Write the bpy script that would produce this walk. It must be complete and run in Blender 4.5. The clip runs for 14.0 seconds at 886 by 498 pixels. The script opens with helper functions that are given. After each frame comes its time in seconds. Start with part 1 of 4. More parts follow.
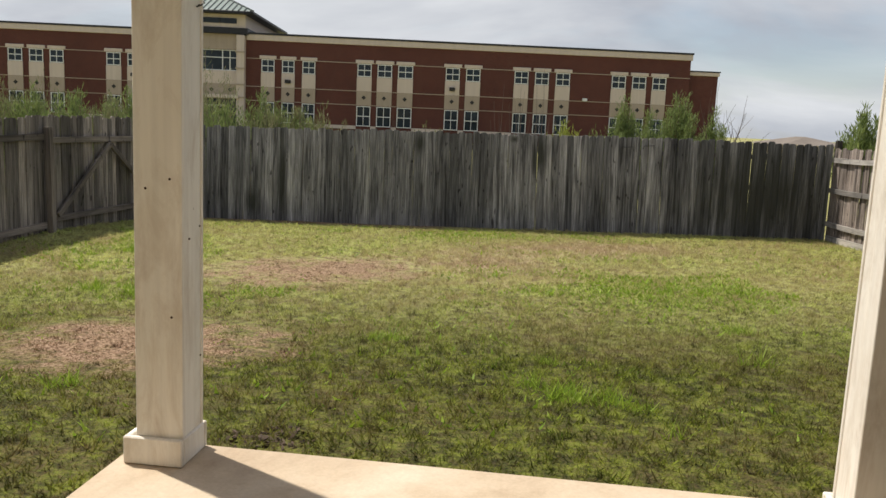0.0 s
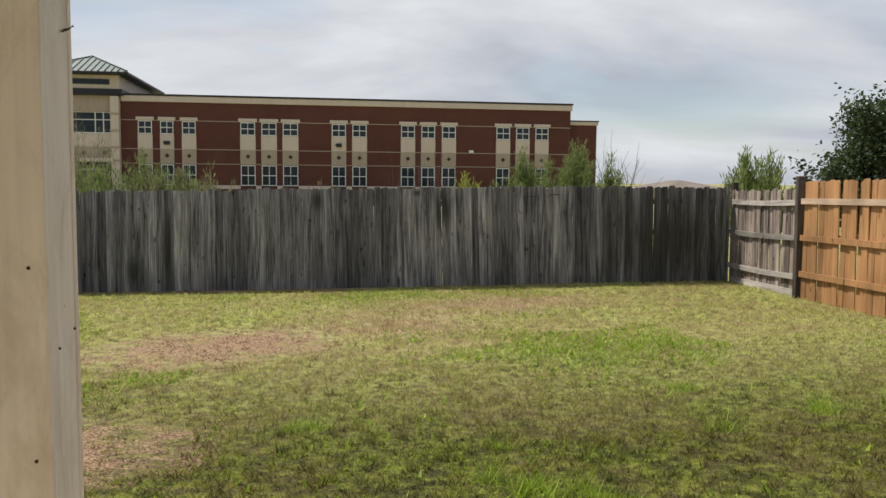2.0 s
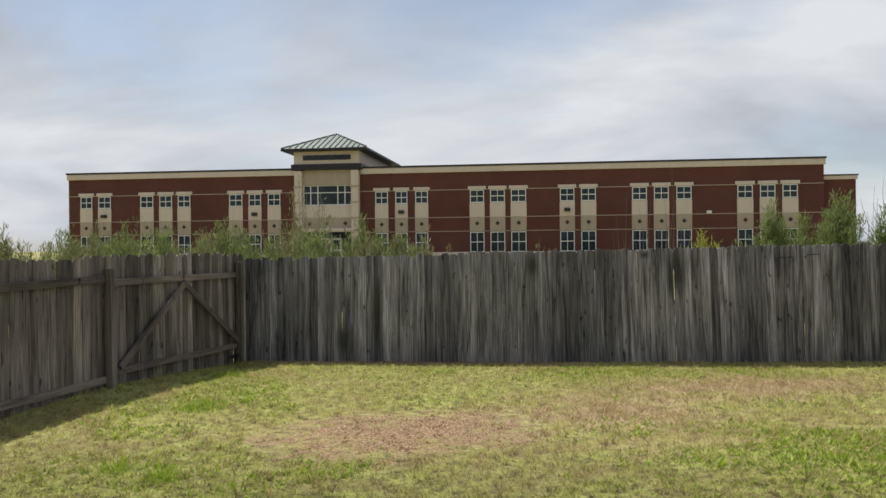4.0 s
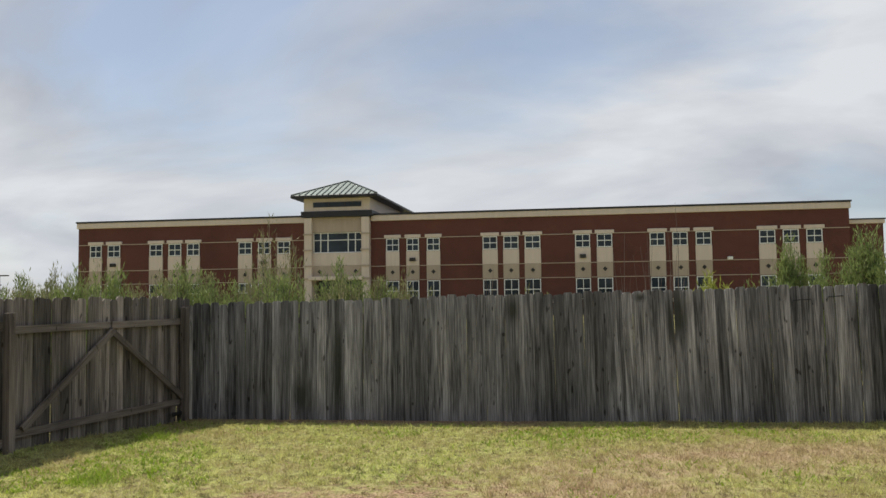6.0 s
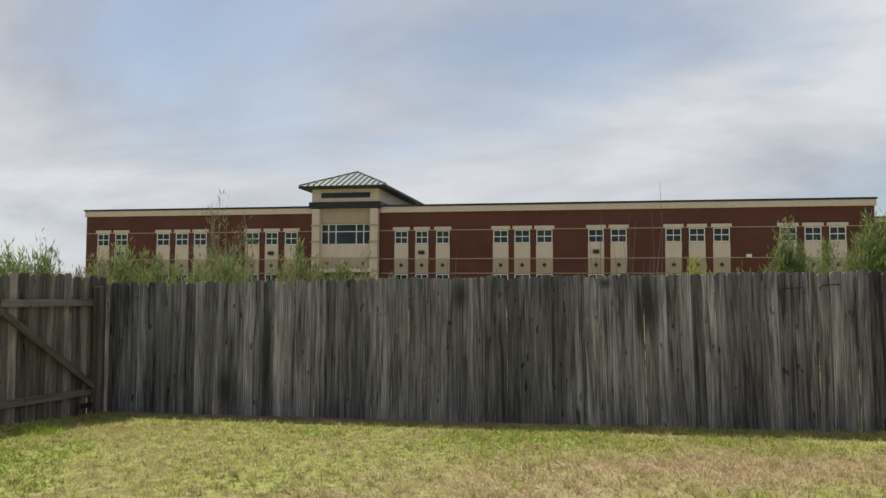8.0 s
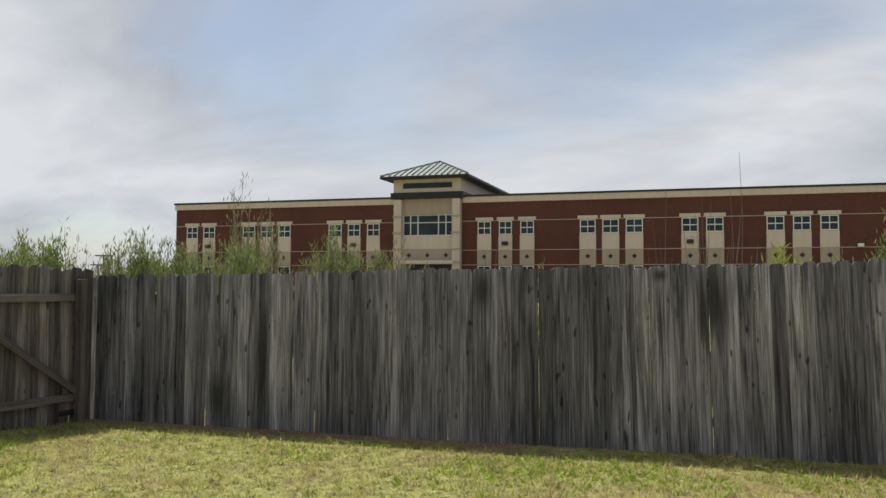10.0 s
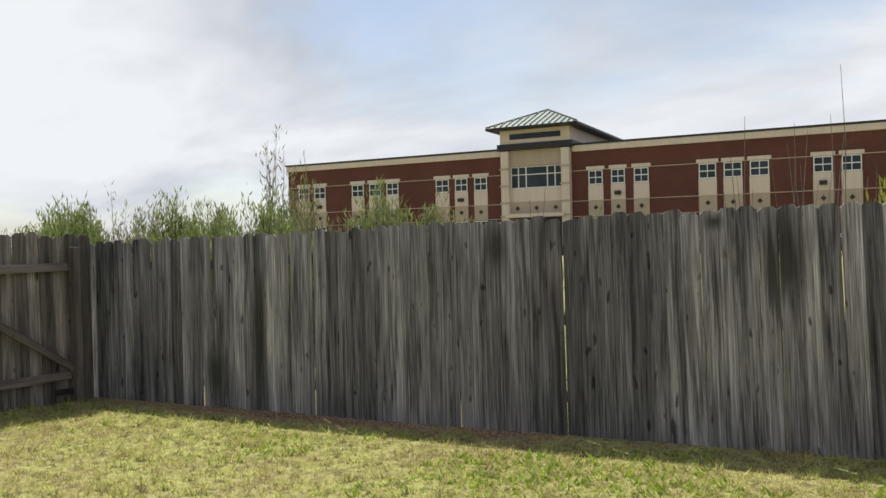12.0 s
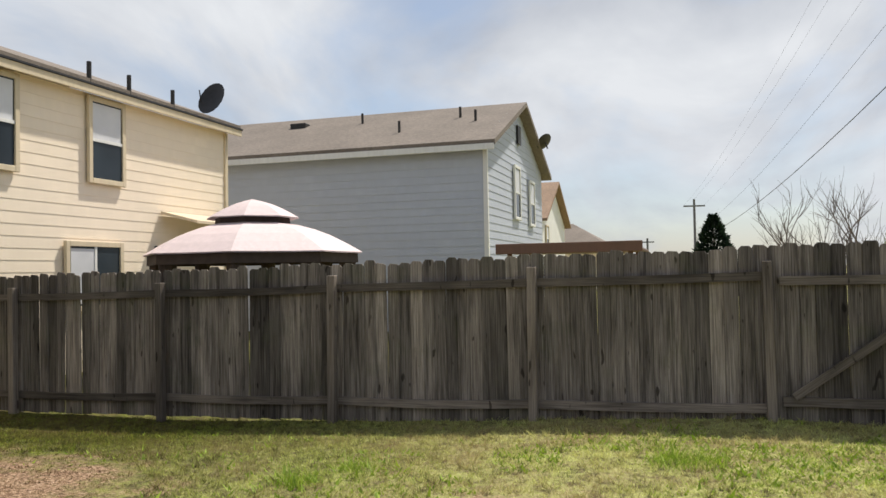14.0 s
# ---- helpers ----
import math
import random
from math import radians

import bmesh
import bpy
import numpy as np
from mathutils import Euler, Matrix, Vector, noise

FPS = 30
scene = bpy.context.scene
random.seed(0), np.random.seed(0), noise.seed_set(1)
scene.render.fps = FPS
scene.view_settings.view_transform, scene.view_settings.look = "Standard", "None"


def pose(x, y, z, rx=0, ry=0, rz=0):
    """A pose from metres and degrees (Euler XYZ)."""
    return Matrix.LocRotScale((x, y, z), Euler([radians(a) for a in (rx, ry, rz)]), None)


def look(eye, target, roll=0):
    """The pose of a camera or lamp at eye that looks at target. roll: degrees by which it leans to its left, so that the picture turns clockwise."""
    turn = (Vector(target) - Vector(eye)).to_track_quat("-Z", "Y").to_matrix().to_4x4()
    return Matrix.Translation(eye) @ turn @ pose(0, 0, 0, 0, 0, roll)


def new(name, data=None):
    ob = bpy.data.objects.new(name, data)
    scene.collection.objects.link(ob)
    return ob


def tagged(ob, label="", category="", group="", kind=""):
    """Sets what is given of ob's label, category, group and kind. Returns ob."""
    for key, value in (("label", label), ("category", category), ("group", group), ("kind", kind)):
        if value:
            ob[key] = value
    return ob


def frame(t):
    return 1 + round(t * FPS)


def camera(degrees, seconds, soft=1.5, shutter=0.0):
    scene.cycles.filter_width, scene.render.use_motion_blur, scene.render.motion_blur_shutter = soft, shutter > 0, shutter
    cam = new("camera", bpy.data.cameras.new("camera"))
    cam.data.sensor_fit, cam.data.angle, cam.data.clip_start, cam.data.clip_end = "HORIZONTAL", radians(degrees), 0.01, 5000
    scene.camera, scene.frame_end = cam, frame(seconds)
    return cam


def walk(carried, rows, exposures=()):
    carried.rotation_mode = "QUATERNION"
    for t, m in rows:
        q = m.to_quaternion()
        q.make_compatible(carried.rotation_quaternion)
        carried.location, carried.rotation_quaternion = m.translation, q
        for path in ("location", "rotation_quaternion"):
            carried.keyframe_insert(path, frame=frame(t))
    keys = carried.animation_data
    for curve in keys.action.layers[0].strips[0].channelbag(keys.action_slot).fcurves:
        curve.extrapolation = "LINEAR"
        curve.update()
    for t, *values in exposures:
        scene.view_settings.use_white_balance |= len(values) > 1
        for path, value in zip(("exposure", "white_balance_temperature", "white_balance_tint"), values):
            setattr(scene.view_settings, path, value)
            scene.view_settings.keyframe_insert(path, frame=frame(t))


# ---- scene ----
cam = camera(57.1, 14.0)
PATH = [
    (0, (-0.27, -15.231, 1.996), (-0.233, -13.255, 1.693), 2.6),
    (0.5, (-0.243, -15.079, 1.98), (-0.131, -13.114, 1.625), 3.8),
    (1, (-0.365, -14.946, 1.997), (-0.016, -13.007, 1.651), 2.3),
    (1.5, (-0.432, -14.685, 2.007), (-0.006, -12.749, 1.746), 1.6),
    (2, (-0.487, -14.448, 1.986), (-0.185, -12.478, 1.821), 0.5),
    (2.5, (-0.527, -14.211, 1.986), (-0.369, -12.22, 1.89), -0.5),
    (3, (-0.46, -13.863, 1.964), (-0.534, -11.865, 1.909), -0.0),
    (5.3, (0.147, -12.038, 1.892), (-0.172, -10.064, 1.912), -0.6),
    (5.5, (0.2, -11.875, 1.882), (-0.127, -9.902, 1.901), -0.6),
    (6, (0.353, -11.473, 1.818), (0.038, -9.501, 1.936), -0.7),
    (6.5, (0.575, -11.149, 1.764), (0.222, -9.185, 1.891), 0.7),
    (7, (0.732, -10.777, 1.699), (0.381, -8.812, 1.823), 1.5),
    (7.5, (0.942, -10.371, 1.643), (0.592, -8.405, 1.762), 0.9),
    (9.8, (1.614, -8.285, 1.653), (1.055, -6.366, 1.738), -0.6),
    (10, (1.611, -8.093, 1.672), (1.011, -6.187, 1.761), 0.3),
    (10.5, (1.736, -7.613, 1.69), (1.167, -5.699, 1.812), -0.2),
    (11, (1.922, -7.14, 1.68), (1.488, -5.194, 1.841), -2.8),
    (11.5, (2.061, -6.749, 1.678), (1.52, -4.825, 1.761), -2.4),
    (12, (2.117, -6.351, 1.688), (1.233, -4.557, 1.668), -1.4),
    (12.5, (2.208, -6.026, 1.72), (0.734, -4.677, 1.651), -1.4),
    (13, (2.498, -5.861, 1.707), (0.652, -5.091, 1.742), -0.9),
    (13.5, (2.48, -5.518, 1.647), (0.497, -5.269, 1.725), -2.0),
    (14, (2.438, -5.222, 1.651), (0.463, -5.527, 1.709), -1.1),
]
walk(cam, [(t, look(eye, target, roll)) for t, eye, target, roll in PATH],
     ((0, 0.05), (3.2, 0.08), (5.3, 0.08), (6.5, 0.0), (10, 0.02), (10.5, 0.12), (11, 0.0), (11.5, 0.1), (12, 0.3), (12.5, 0.36), (13, 0.0), (13.5, 0.0), (14, 0.17)))

# ---- world, sun, exposure ----
SUN_EL, SUN_AZ = radians(59), (-0.81, 0.585)      # the sun stands beyond the back fence, over the gate side
sun = new("sun", bpy.data.lights.new("sun", "SUN"))
sun.data.energy, sun.data.angle, sun.data.color = 5.0, radians(1.2), (1.0, 0.93, 0.82)
sun.matrix_world = look((SUN_AZ[0] * 30, SUN_AZ[1] * 30, 30 * math.tan(SUN_EL)), (0, 0, 0))

world = bpy.data.worlds.new("world")
scene.world = world
world.use_nodes = True
wt = world.node_tree
wt.nodes.clear()


def wnode(kind, **values):
    n = wt.nodes.new(kind)
    for k, v in values.items():
        n.inputs[k].default_value = v
    return n


def wlink(a, b):
    wt.links.new(a, b)


w_out = wnode("ShaderNodeOutputWorld")
w_bg = wnode("ShaderNodeBackground")
w_bg.inputs["Strength"].default_value = 1.0
w_sky = wnode("ShaderNodeTexSky")
w_sky.sky_type, w_sky.sun_disc = "NISHITA", False
w_sky.sun_elevation, w_sky.sun_rotation = SUN_EL, math.atan2(SUN_AZ[0], SUN_AZ[1])
w_dim = wnode("ShaderNodeVectorMath")
w_dim.operation = "SCALE"
w_dim.inputs["Scale"].default_value = 0.115
wlink(w_sky.outputs[0], w_dim.inputs[0])
w_co = wnode("ShaderNodeTexCoord")
w_sep = wnode("ShaderNodeSeparateXYZ")
wlink(w_co.outputs["Generated"], w_sep.inputs[0])
w_z = wnode("ShaderNodeMath")
w_z.operation = "MAXIMUM"
w_z.inputs[1].default_value = 0.0
wlink(w_sep.outputs[2], w_z.inputs[0])
w_zz = wnode("ShaderNodeMath")
w_zz.operation = "ADD"
w_zz.inputs[1].default_value = 0.32
wlink(w_z.outputs[0], w_zz.inputs[0])
w_div = wnode("ShaderNodeVectorMath")
w_div.operation = "DIVIDE"
wlink(w_co.outputs["Generated"], w_div.inputs[0])
w_cmb = wnode("ShaderNodeCombineXYZ")
for i in range(3):
    wlink(w_zz.outputs[0], w_cmb.inputs[i])
wlink(w_cmb.outputs[0], w_div.inputs[1])
w_map = wnode("ShaderNodeMapping", Scale=(0.8, 1.15, 0.3), Rotation=(0, 0, 0.5), Location=(3.1, 1.7, 0.0))
wlink(w_div.outputs[0], w_map.inputs[0])
w_n1 = wnode("ShaderNodeTexNoise", Scale=1.25, Detail=9.0, Roughness=0.54, Distortion=0.35)
w_n2 = wnode("ShaderNodeTexNoise", Scale=1.3, Detail=8.0, Roughness=0.52, Distortion=0.35)
wlink(w_map.outputs[0], w_n1.inputs["Vector"])
wlink(w_map.outputs[0], w_n2.inputs["Vector"])
w_cov = wnode("ShaderNodeValToRGB")
w_cov.color_ramp.elements[0].position, w_cov.color_ramp.elements[1].position = 0.38, 0.54
w_cov.color_ramp.elements[0].color = (0.42, 0.42, 0.42, 1)
wlink(w_n1.outputs[0], w_cov.inputs[0])
w_tone = wnode("ShaderNodeValToRGB")                 # grey undersides to bright cloud
w_tone.color_ramp.elements[0].position, w_tone.color_ramp.elements[1].position = 0.38, 0.62
w_tone.color_ramp.elements[0].color, w_tone.color_ramp.elements[1].color = (0.43, 0.46, 0.52, 1), (0.71, 0.73, 0.76, 1)
wlink(w_n2.outputs[0], w_tone.inputs[0])
w_mix = wnode("ShaderNodeMix")
w_mix.data_type = "RGBA"
wlink(w_cov.outputs[0], w_mix.inputs["Factor"])
wlink(w_dim.outputs[0], w_mix.inputs["A"])
wlink(w_tone.outputs[0], w_mix.inputs["B"])
wlink(w_mix.outputs["Result"], w_bg.inputs["Color"])
wlink(w_bg.outputs[0], w_out.inputs[0])


# ---- materials ----
def material(name, rough=0.7, metal=0.0, spec=0.4):
    m = bpy.data.materials.new(name)
    m.use_nodes = True
    b = m.node_tree.nodes["Principled BSDF"]
    b.inputs["Roughness"].default_value, b.inputs["Metallic"].default_value = rough, metal
    b.inputs["Specular IOR Level"].default_value = spec
    return m, m.node_tree, b


def put(nt, kind, **values):
    n = nt.nodes.new(kind)
    for k, v in values.items():
        n.inputs[k].default_value = v
    return n


def ramp(nt, source, stops):
    r = nt.nodes.new("ShaderNodeValToRGB")
    e = r.color_ramp.elements
    while len(e) < len(stops):
        e.new(0.5)
    for el, (p, c) in zip(e, stops):
        el.position, el.color = p, (*c, 1)
    nt.links.new(source, r.inputs[0])
    return r.outputs[0]


def mixed(nt, kind, fac, a, b):
    n = nt.nodes.new("ShaderNodeMix")
    n.data_type, n.blend_type = "RGBA", kind
    for sock, v in (("Factor", fac), ("A", a), ("B", b)):
        if isinstance(v, (int, float)):
            n.inputs[sock].default_value = v
        elif isinstance(v, tuple):
            n.inputs[sock].default_value = (*v, 1)
        else:
            nt.links.new(v, n.inputs[sock])
    return n.outputs["Result"]


def noise_of(nt, vec, scale, detail=4.0, rough=0.55, stretch=None, distort=0.0):
    if stretch:
        mp = put(nt, "ShaderNodeMapping", Scale=stretch)
        nt.links.new(vec, mp.inputs[0])
        vec = mp.outputs[0]
    n = put(nt, "ShaderNodeTexNoise", Scale=scale, Detail=detail, Roughness=rough, Distortion=distort)
    nt.links.new(vec, n.inputs["Vector"])
    return n.outputs[0]


def bump(nt, bsdf, height, strength, dist):
    b = put(nt, "ShaderNodeBump", Strength=strength, Distance=dist)
    nt.links.new(height, b.inputs["Height"])
    nt.links.new(b.outputs[0], bsdf.inputs["Normal"])


def shifted(nt):
    """Object coordinates moved by a random step for each piece, so that no two boards look alike."""
    tc, oi = nt.nodes.new("ShaderNodeTexCoord"), nt.nodes.new("ShaderNodeObjectInfo")
    k = nt.nodes.new("ShaderNodeVectorMath")
    k.operation = "SCALE"
    k.inputs[0].default_value = (17.3, 9.1, 31.7)
    nt.links.new(oi.outputs["Random"], k.inputs["Scale"])
    a = nt.nodes.new("ShaderNodeVectorMath")
    a.operation = "ADD"
    nt.links.new(tc.outputs["Object"], a.inputs[0])
    nt.links.new(k.outputs[0], a.inputs[1])
    return a.outputs[0], oi.outputs["Random"]


def wood(name, dark, mid, light, moss=None, rough=0.85, streak=1.0, stains_and_shade=False, along="z"):
    m, nt, b = material(name, rough, spec=0.2)
    vec, rnd = shifted(nt)
    fine = noise_of(nt, vec, 1.0, 6, 0.65, (95, 95, 2.0) if along == "z" else (2.0, 95, 95))
    wide = noise_of(nt, vec, 1.0, 5, 0.62, (15, 15, 0.95) if along == "z" else (0.95, 15, 15), 0.4)
    geo = nt.nodes.new("ShaderNodeNewGeometry")
    big = noise_of(nt, geo.outputs["Position"], 0.9, 3, 0.6, (1, 1, 0.35))
    col = ramp(nt, fine, [(0.28, dark), (0.5, mid), (0.75, light)])
    streaks = ramp(nt, wide, [(0.36, (0.24, 0.235, 0.235)), (0.46, (0.85, 0.85, 0.85)), (0.66, (1.4, 1.4, 1.4))])
    col = mixed(nt, "MULTIPLY", 0.8 * streak, col, streaks)
    each = ramp(nt, rnd, [(0.0, (0.42, 0.415, 0.41)), (0.5, (0.95, 0.94, 0.93)), (1.0, (1.5, 1.48, 1.45))])
    col = mixed(nt, "MULTIPLY", 0.9 if streak > 0.4 else 0.25, col, each)
    blot = ramp(nt, big, [(0.38, (0.55, 0.55, 0.56)), (0.6, (1.12, 1.11, 1.1))])
    col = mixed(nt, "MULTIPLY", 0.8, col, blot)
    knots = noise_of(nt, vec, 1.0, 1, 0.5, (16, 16, 5))
    kn = ramp(nt, knots, [(0.25, (0.16, 0.145, 0.14)), (0.295, (1, 1, 1))])
    col = mixed(nt, "MULTIPLY", 0.8, col, kn)
    if moss:
        g = noise_of(nt, geo.outputs["Position"], 2.3, 4, 0.6)
        fac = ramp(nt, g, [(0.52, (0, 0, 0)), (0.74, (0.4, 0.4, 0.4))])
        col = mixed(nt, "MIX", fac, col, moss)
    if stains_and_shade:                                           # damp mould near the gate corner; last oval paints in the right end's shade
        for cx, cz, rx, rz in ((-3.6, 0.42, 0.2, 0.5), (-3.05, 1.0, 0.1, 1.3), (1.75, 1.5, 0.22, 0.5), (-0.5, 1.62, 0.14, 0.3), (1.25, 1.78, 0.1, 0.09), (5.9, 0.9, 1.9, 1.5)):
            mp = put(nt, "ShaderNodeMapping", Location=(cx, 0, cz), Scale=(rx, 100.0, rz))
            mp.vector_type = "TEXTURE"
            nt.links.new(geo.outputs["Position"], mp.inputs[0])
            ln = nt.nodes.new("ShaderNodeVectorMath")
            ln.operation = "LENGTH"
            nt.links.new(mp.outputs[0], ln.inputs[0])
            ad = nt.nodes.new("ShaderNodeMath")
            ad.operation = "MULTIPLY_ADD"
            ad.inputs[1].default_value = 0.9
            nt.links.new(wide, ad.inputs[0])
            nt.links.new(ln.outputs["Value"], ad.inputs[2])
            half = nt.nodes.new("ShaderNodeMath")
            half.operation = "MULTIPLY"
            half.inputs[1].default_value = 0.6
            nt.links.new(ad.outputs[0], half.inputs[0])
            col = mixed(nt, "MIX", ramp(nt, half.outputs[0], [(0.4, (0.88, 0.88, 0.88)), (0.85, (0, 0, 0))]), col, (0.042, 0.043, 0.034))
    nt.links.new(col, b.inputs["Base Color"])
    bump(nt, b, fine, 0.55, 0.006)
    return m


M_BACK = wood("weathered_grey_cedar", (0.055, 0.054, 0.055), (0.23, 0.225, 0.224), (0.51, 0.50, 0.495), stains_and_shade=True)
M_LEFT = wood("mossy_weathered_cedar", (0.07, 0.059, 0.051), (0.225, 0.195, 0.17), (0.42, 0.38, 0.34), (0.10, 0.11, 0.055), 0.85, 0.8)
# rails toned darker than the pickets, standing in for their missing shadow lines
M_RAIL = wood("weathered_rail_shade_toned", (0.10, 0.082, 0.068), (0.18, 0.153, 0.13), (0.27, 0.235, 0.205), None, 0.85, 0.6, False, "x")
M_FPOST = wood("dark_weathered_post", (0.10, 0.082, 0.068), (0.18, 0.153, 0.13), (0.27, 0.235, 0.205), None, 0.85, 0.6)
M_RIGHT = wood("grey_brown_cedar", (0.07, 0.052, 0.042), (0.215, 0.18, 0.16), (0.42, 0.38, 0.345))
M_RAILR = wood("pale_weathered_rail", (0.2, 0.18, 0.165), (0.36, 0.34, 0.32), (0.5, 0.48, 0.45), None, 0.85, 0.5, False, "x")
M_NEW = wood("new_orange_cedar", (0.30, 0.15, 0.065), (0.43, 0.235, 0.105), (0.53, 0.32, 0.165), None, 0.7, 0.25)
M_NEWR = wood("new_pale_rail", (0.5, 0.36, 0.24), (0.62, 0.47, 0.34), (0.7, 0.57, 0.44), None, 0.7, 0.3, False, "x")
M_POST = wood("dark_fence_post", (0.035, 0.03, 0.026), (0.07, 0.06, 0.052), (0.12, 0.105, 0.09))
M_POLE = wood("creosoted_pole", (0.09, 0.09, 0.09), (0.16, 0.16, 0.165), (0.23, 0.23, 0.24), None, 0.9, 0.4)


def painted(name, colour, wear, scale=1.0, rough=0.6, stained=0.6):
    m, nt, b = material(name, rough)
    vec, rnd = shifted(nt)
    grain = noise_of(nt, vec, 1.0, 5, 0.6, (40 * scale, 40 * scale, 1.6 * scale))
    stain = noise_of(nt, vec, 3.4 * scale, 7, 0.72, (2.4, 2.4, 0.8), 0.6)
    specks = noise_of(nt, vec, 22.0, 1, 0.5)
    col = ramp(nt, grain, [(0.3, tuple(c * (0.92 if stained > 0.3 else 0.95) for c in colour)), (0.55, colour), (0.8, tuple(min(1, c * 1.07) for c in colour))])
    col = mixed(nt, "MIX", ramp(nt, stain, [(0.46, (0, 0, 0)), (0.68, (stained, stained, stained))]), col, wear)
    col = mixed(nt, "MULTIPLY", 1.0, col, ramp(nt, specks, [(0.17, (0.3, 0.25, 0.2)), (0.2, (1, 1, 1))])) if stained > 0.3 else col
    nt.links.new(col, b.inputs["Base Color"])
    bump(nt, b, grain, 0.35, 0.004)
    return m


M_CREAM = painted("worn_cream_paint", (0.86, 0.82, 0.75), (0.60, 0.52, 0.425), 0.8, 0.6, 0.7)
M_TRIM = painted("house_trim_paint", (0.66, 0.56, 0.40), (0.58, 0.48, 0.34), 0.3)
M_SIDEA = painted("cream_siding", (0.86, 0.745, 0.595), (0.80, 0.69, 0.54), 0.05, 0.6, 0.2)
M_SIDEB = painted("blue_grey_siding", (0.45, 0.485, 0.56), (0.42, 0.455, 0.53), 0.05, 0.6, 0.2)
M_SIDEW = painted("white_siding", (0.74, 0.74, 0.72), (0.66, 0.65, 0.62), 0.25)
M_WHITE = painted("white_frame", (0.78, 0.78, 0.76), (0.68, 0.68, 0.66), 0.3, 0.5)
M_CANOPY = painted("faded_pink_canvas", (0.66, 0.55, 0.55), (0.60, 0.50, 0.49), 0.3, 0.85)
M_STONE = painted("cast_stone", (0.63, 0.53, 0.45), (0.56, 0.465, 0.385), 0.15, 0.8)
M_TAN = painted("tan_stone_panel", (0.42, 0.34, 0.265), (0.36, 0.29, 0.225), 0.15, 0.8)
M_BROWNP = painted("brown_patio_roof", (0.16, 0.085, 0.06), (0.12, 0.07, 0.05), 0.3)


def plain(name, colour, rough=0.6, metal=0.0, vary=0.25, scale=6.0):
    m, nt, b = material(name, rough, metal)
    tc = nt.nodes.new("ShaderNodeTexCoord")
    n = noise_of(nt, tc.outputs["Object"], scale, 5, 0.6)
    nt.links.new(ramp(nt, n, [(0.3, tuple(c * (1 - vary) for c in colour)), (0.7, tuple(c * (1 + vary) for c in colour))]), b.inputs["Base Color"])
    bump(nt, b, n, 0.2, 0.01)
    return m


M_DARK = plain("dark_bronze_metal", (0.035, 0.032, 0.03), 0.5, 0.3)
M_BLACK = plain("black_coping", (0.025, 0.025, 0.028), 0.5, 0.2)
M_GREENROOF = plain("green_grey_metal_roof", (0.16, 0.20, 0.185), 0.45, 0.35, 0.12, 1.5)
M_SEAM = plain("roof_seam_metal", (0.07, 0.09, 0.085), 0.5, 0.3)
M_VALANCE = plain("dark_brown_valance", (0.05, 0.035, 0.03), 0.8)
M_WIRE = plain("cable", (0.03, 0.03, 0.032), 0.6)
M_NAIL = plain("rusted_nail", (0.06, 0.03, 0.02), 0.7, 0.4)
M_BARK = plain("grey_twig_bark", (0.16, 0.125, 0.105), 0.9, 0.0, 0.35, 20)
M_DEADTWIG = plain("pale_dry_stem", (0.34, 0.27, 0.19), 0.9, 0.0, 0.3, 20)
M_EARTH = plain("dark_bare_soil", (0.085, 0.06, 0.042), 0.95, 0.0, 0.5, 30)


def shingles(name, colour):
    m, nt, b = material(name, 0.9)
    tc = nt.nodes.new("ShaderNodeTexCoord")
    n = noise_of(nt, tc.outputs["Object"], 9.0, 6, 0.7, (1, 1, 3))
    n2 = noise_of(nt, tc.outputs["Object"], 0.8, 3)
    c = ramp(nt, n, [(0.3, tuple(x * 0.7 for x in colour)), (0.7, tuple(x * 1.3 for x in colour))])
    c = mixed(nt, "MULTIPLY", 0.6, c, ramp(nt, n2, [(0.3, (0.75, 0.75, 0.75)), (0.7, (1.15, 1.15, 1.15))]))
    nt.links.new(c, b.inputs["Base Color"])
    bump(nt, b, n, 0.5, 0.02)
    return m


M_SHINGLE = shingles("grey_brown_shingle", (0.19, 0.16, 0.135))
M_SHINGLE2 = shingles("tan_shingle", (0.28, 0.19, 0.13))


def brick_material():
    m, nt, b = material("red_brown_brick", 0.9, spec=0.2)
    tc = nt.nodes.new("ShaderNodeTexCoord")
    mp = put(nt, "ShaderNodeMapping", Rotation=(radians(90), 0, 0))
    nt.links.new(tc.outputs["Object"], mp.inputs[0])
    br = put(nt, "ShaderNodeTexBrick", Scale=1.0, Color1=(0.125, 0.043, 0.033, 1), Color2=(0.098, 0.036, 0.029, 1), Mortar=(0.14, 0.08, 0.065, 1))
    br.inputs["Mortar Size"].default_value = 0.008
    br.inputs["Brick Width"].default_value, br.inputs["Row Height"].default_value = 0.22, 0.075
    nt.links.new(mp.outputs[0], br.inputs["Vector"])
    n = noise_of(nt, tc.outputs["Object"], 0.35, 5, 0.6)
    c = mixed(nt, "MULTIPLY", 0.7, br.outputs["Color"], ramp(nt, n, [(0.3, (0.75, 0.75, 0.77)), (0.7, (1.2, 1.15, 1.1))]))
    nt.links.new(c, b.inputs["Base Color"])
    return m


M_BRICK = brick_material()


def glass_material(name, tint):
    m, nt, b = material(name, 0.08, 0.0, 0.22)
    tc = nt.nodes.new("ShaderNodeTexCoord")
    n = noise_of(nt, tc.outputs["Object"], 0.7, 2)
    nt.links.new(ramp(nt, n, [(0.35, tuple(t * 0.6 for t in tint)), (0.65, tuple(t * 1.3 for t in tint))]), b.inputs["Base Color"])
    return m


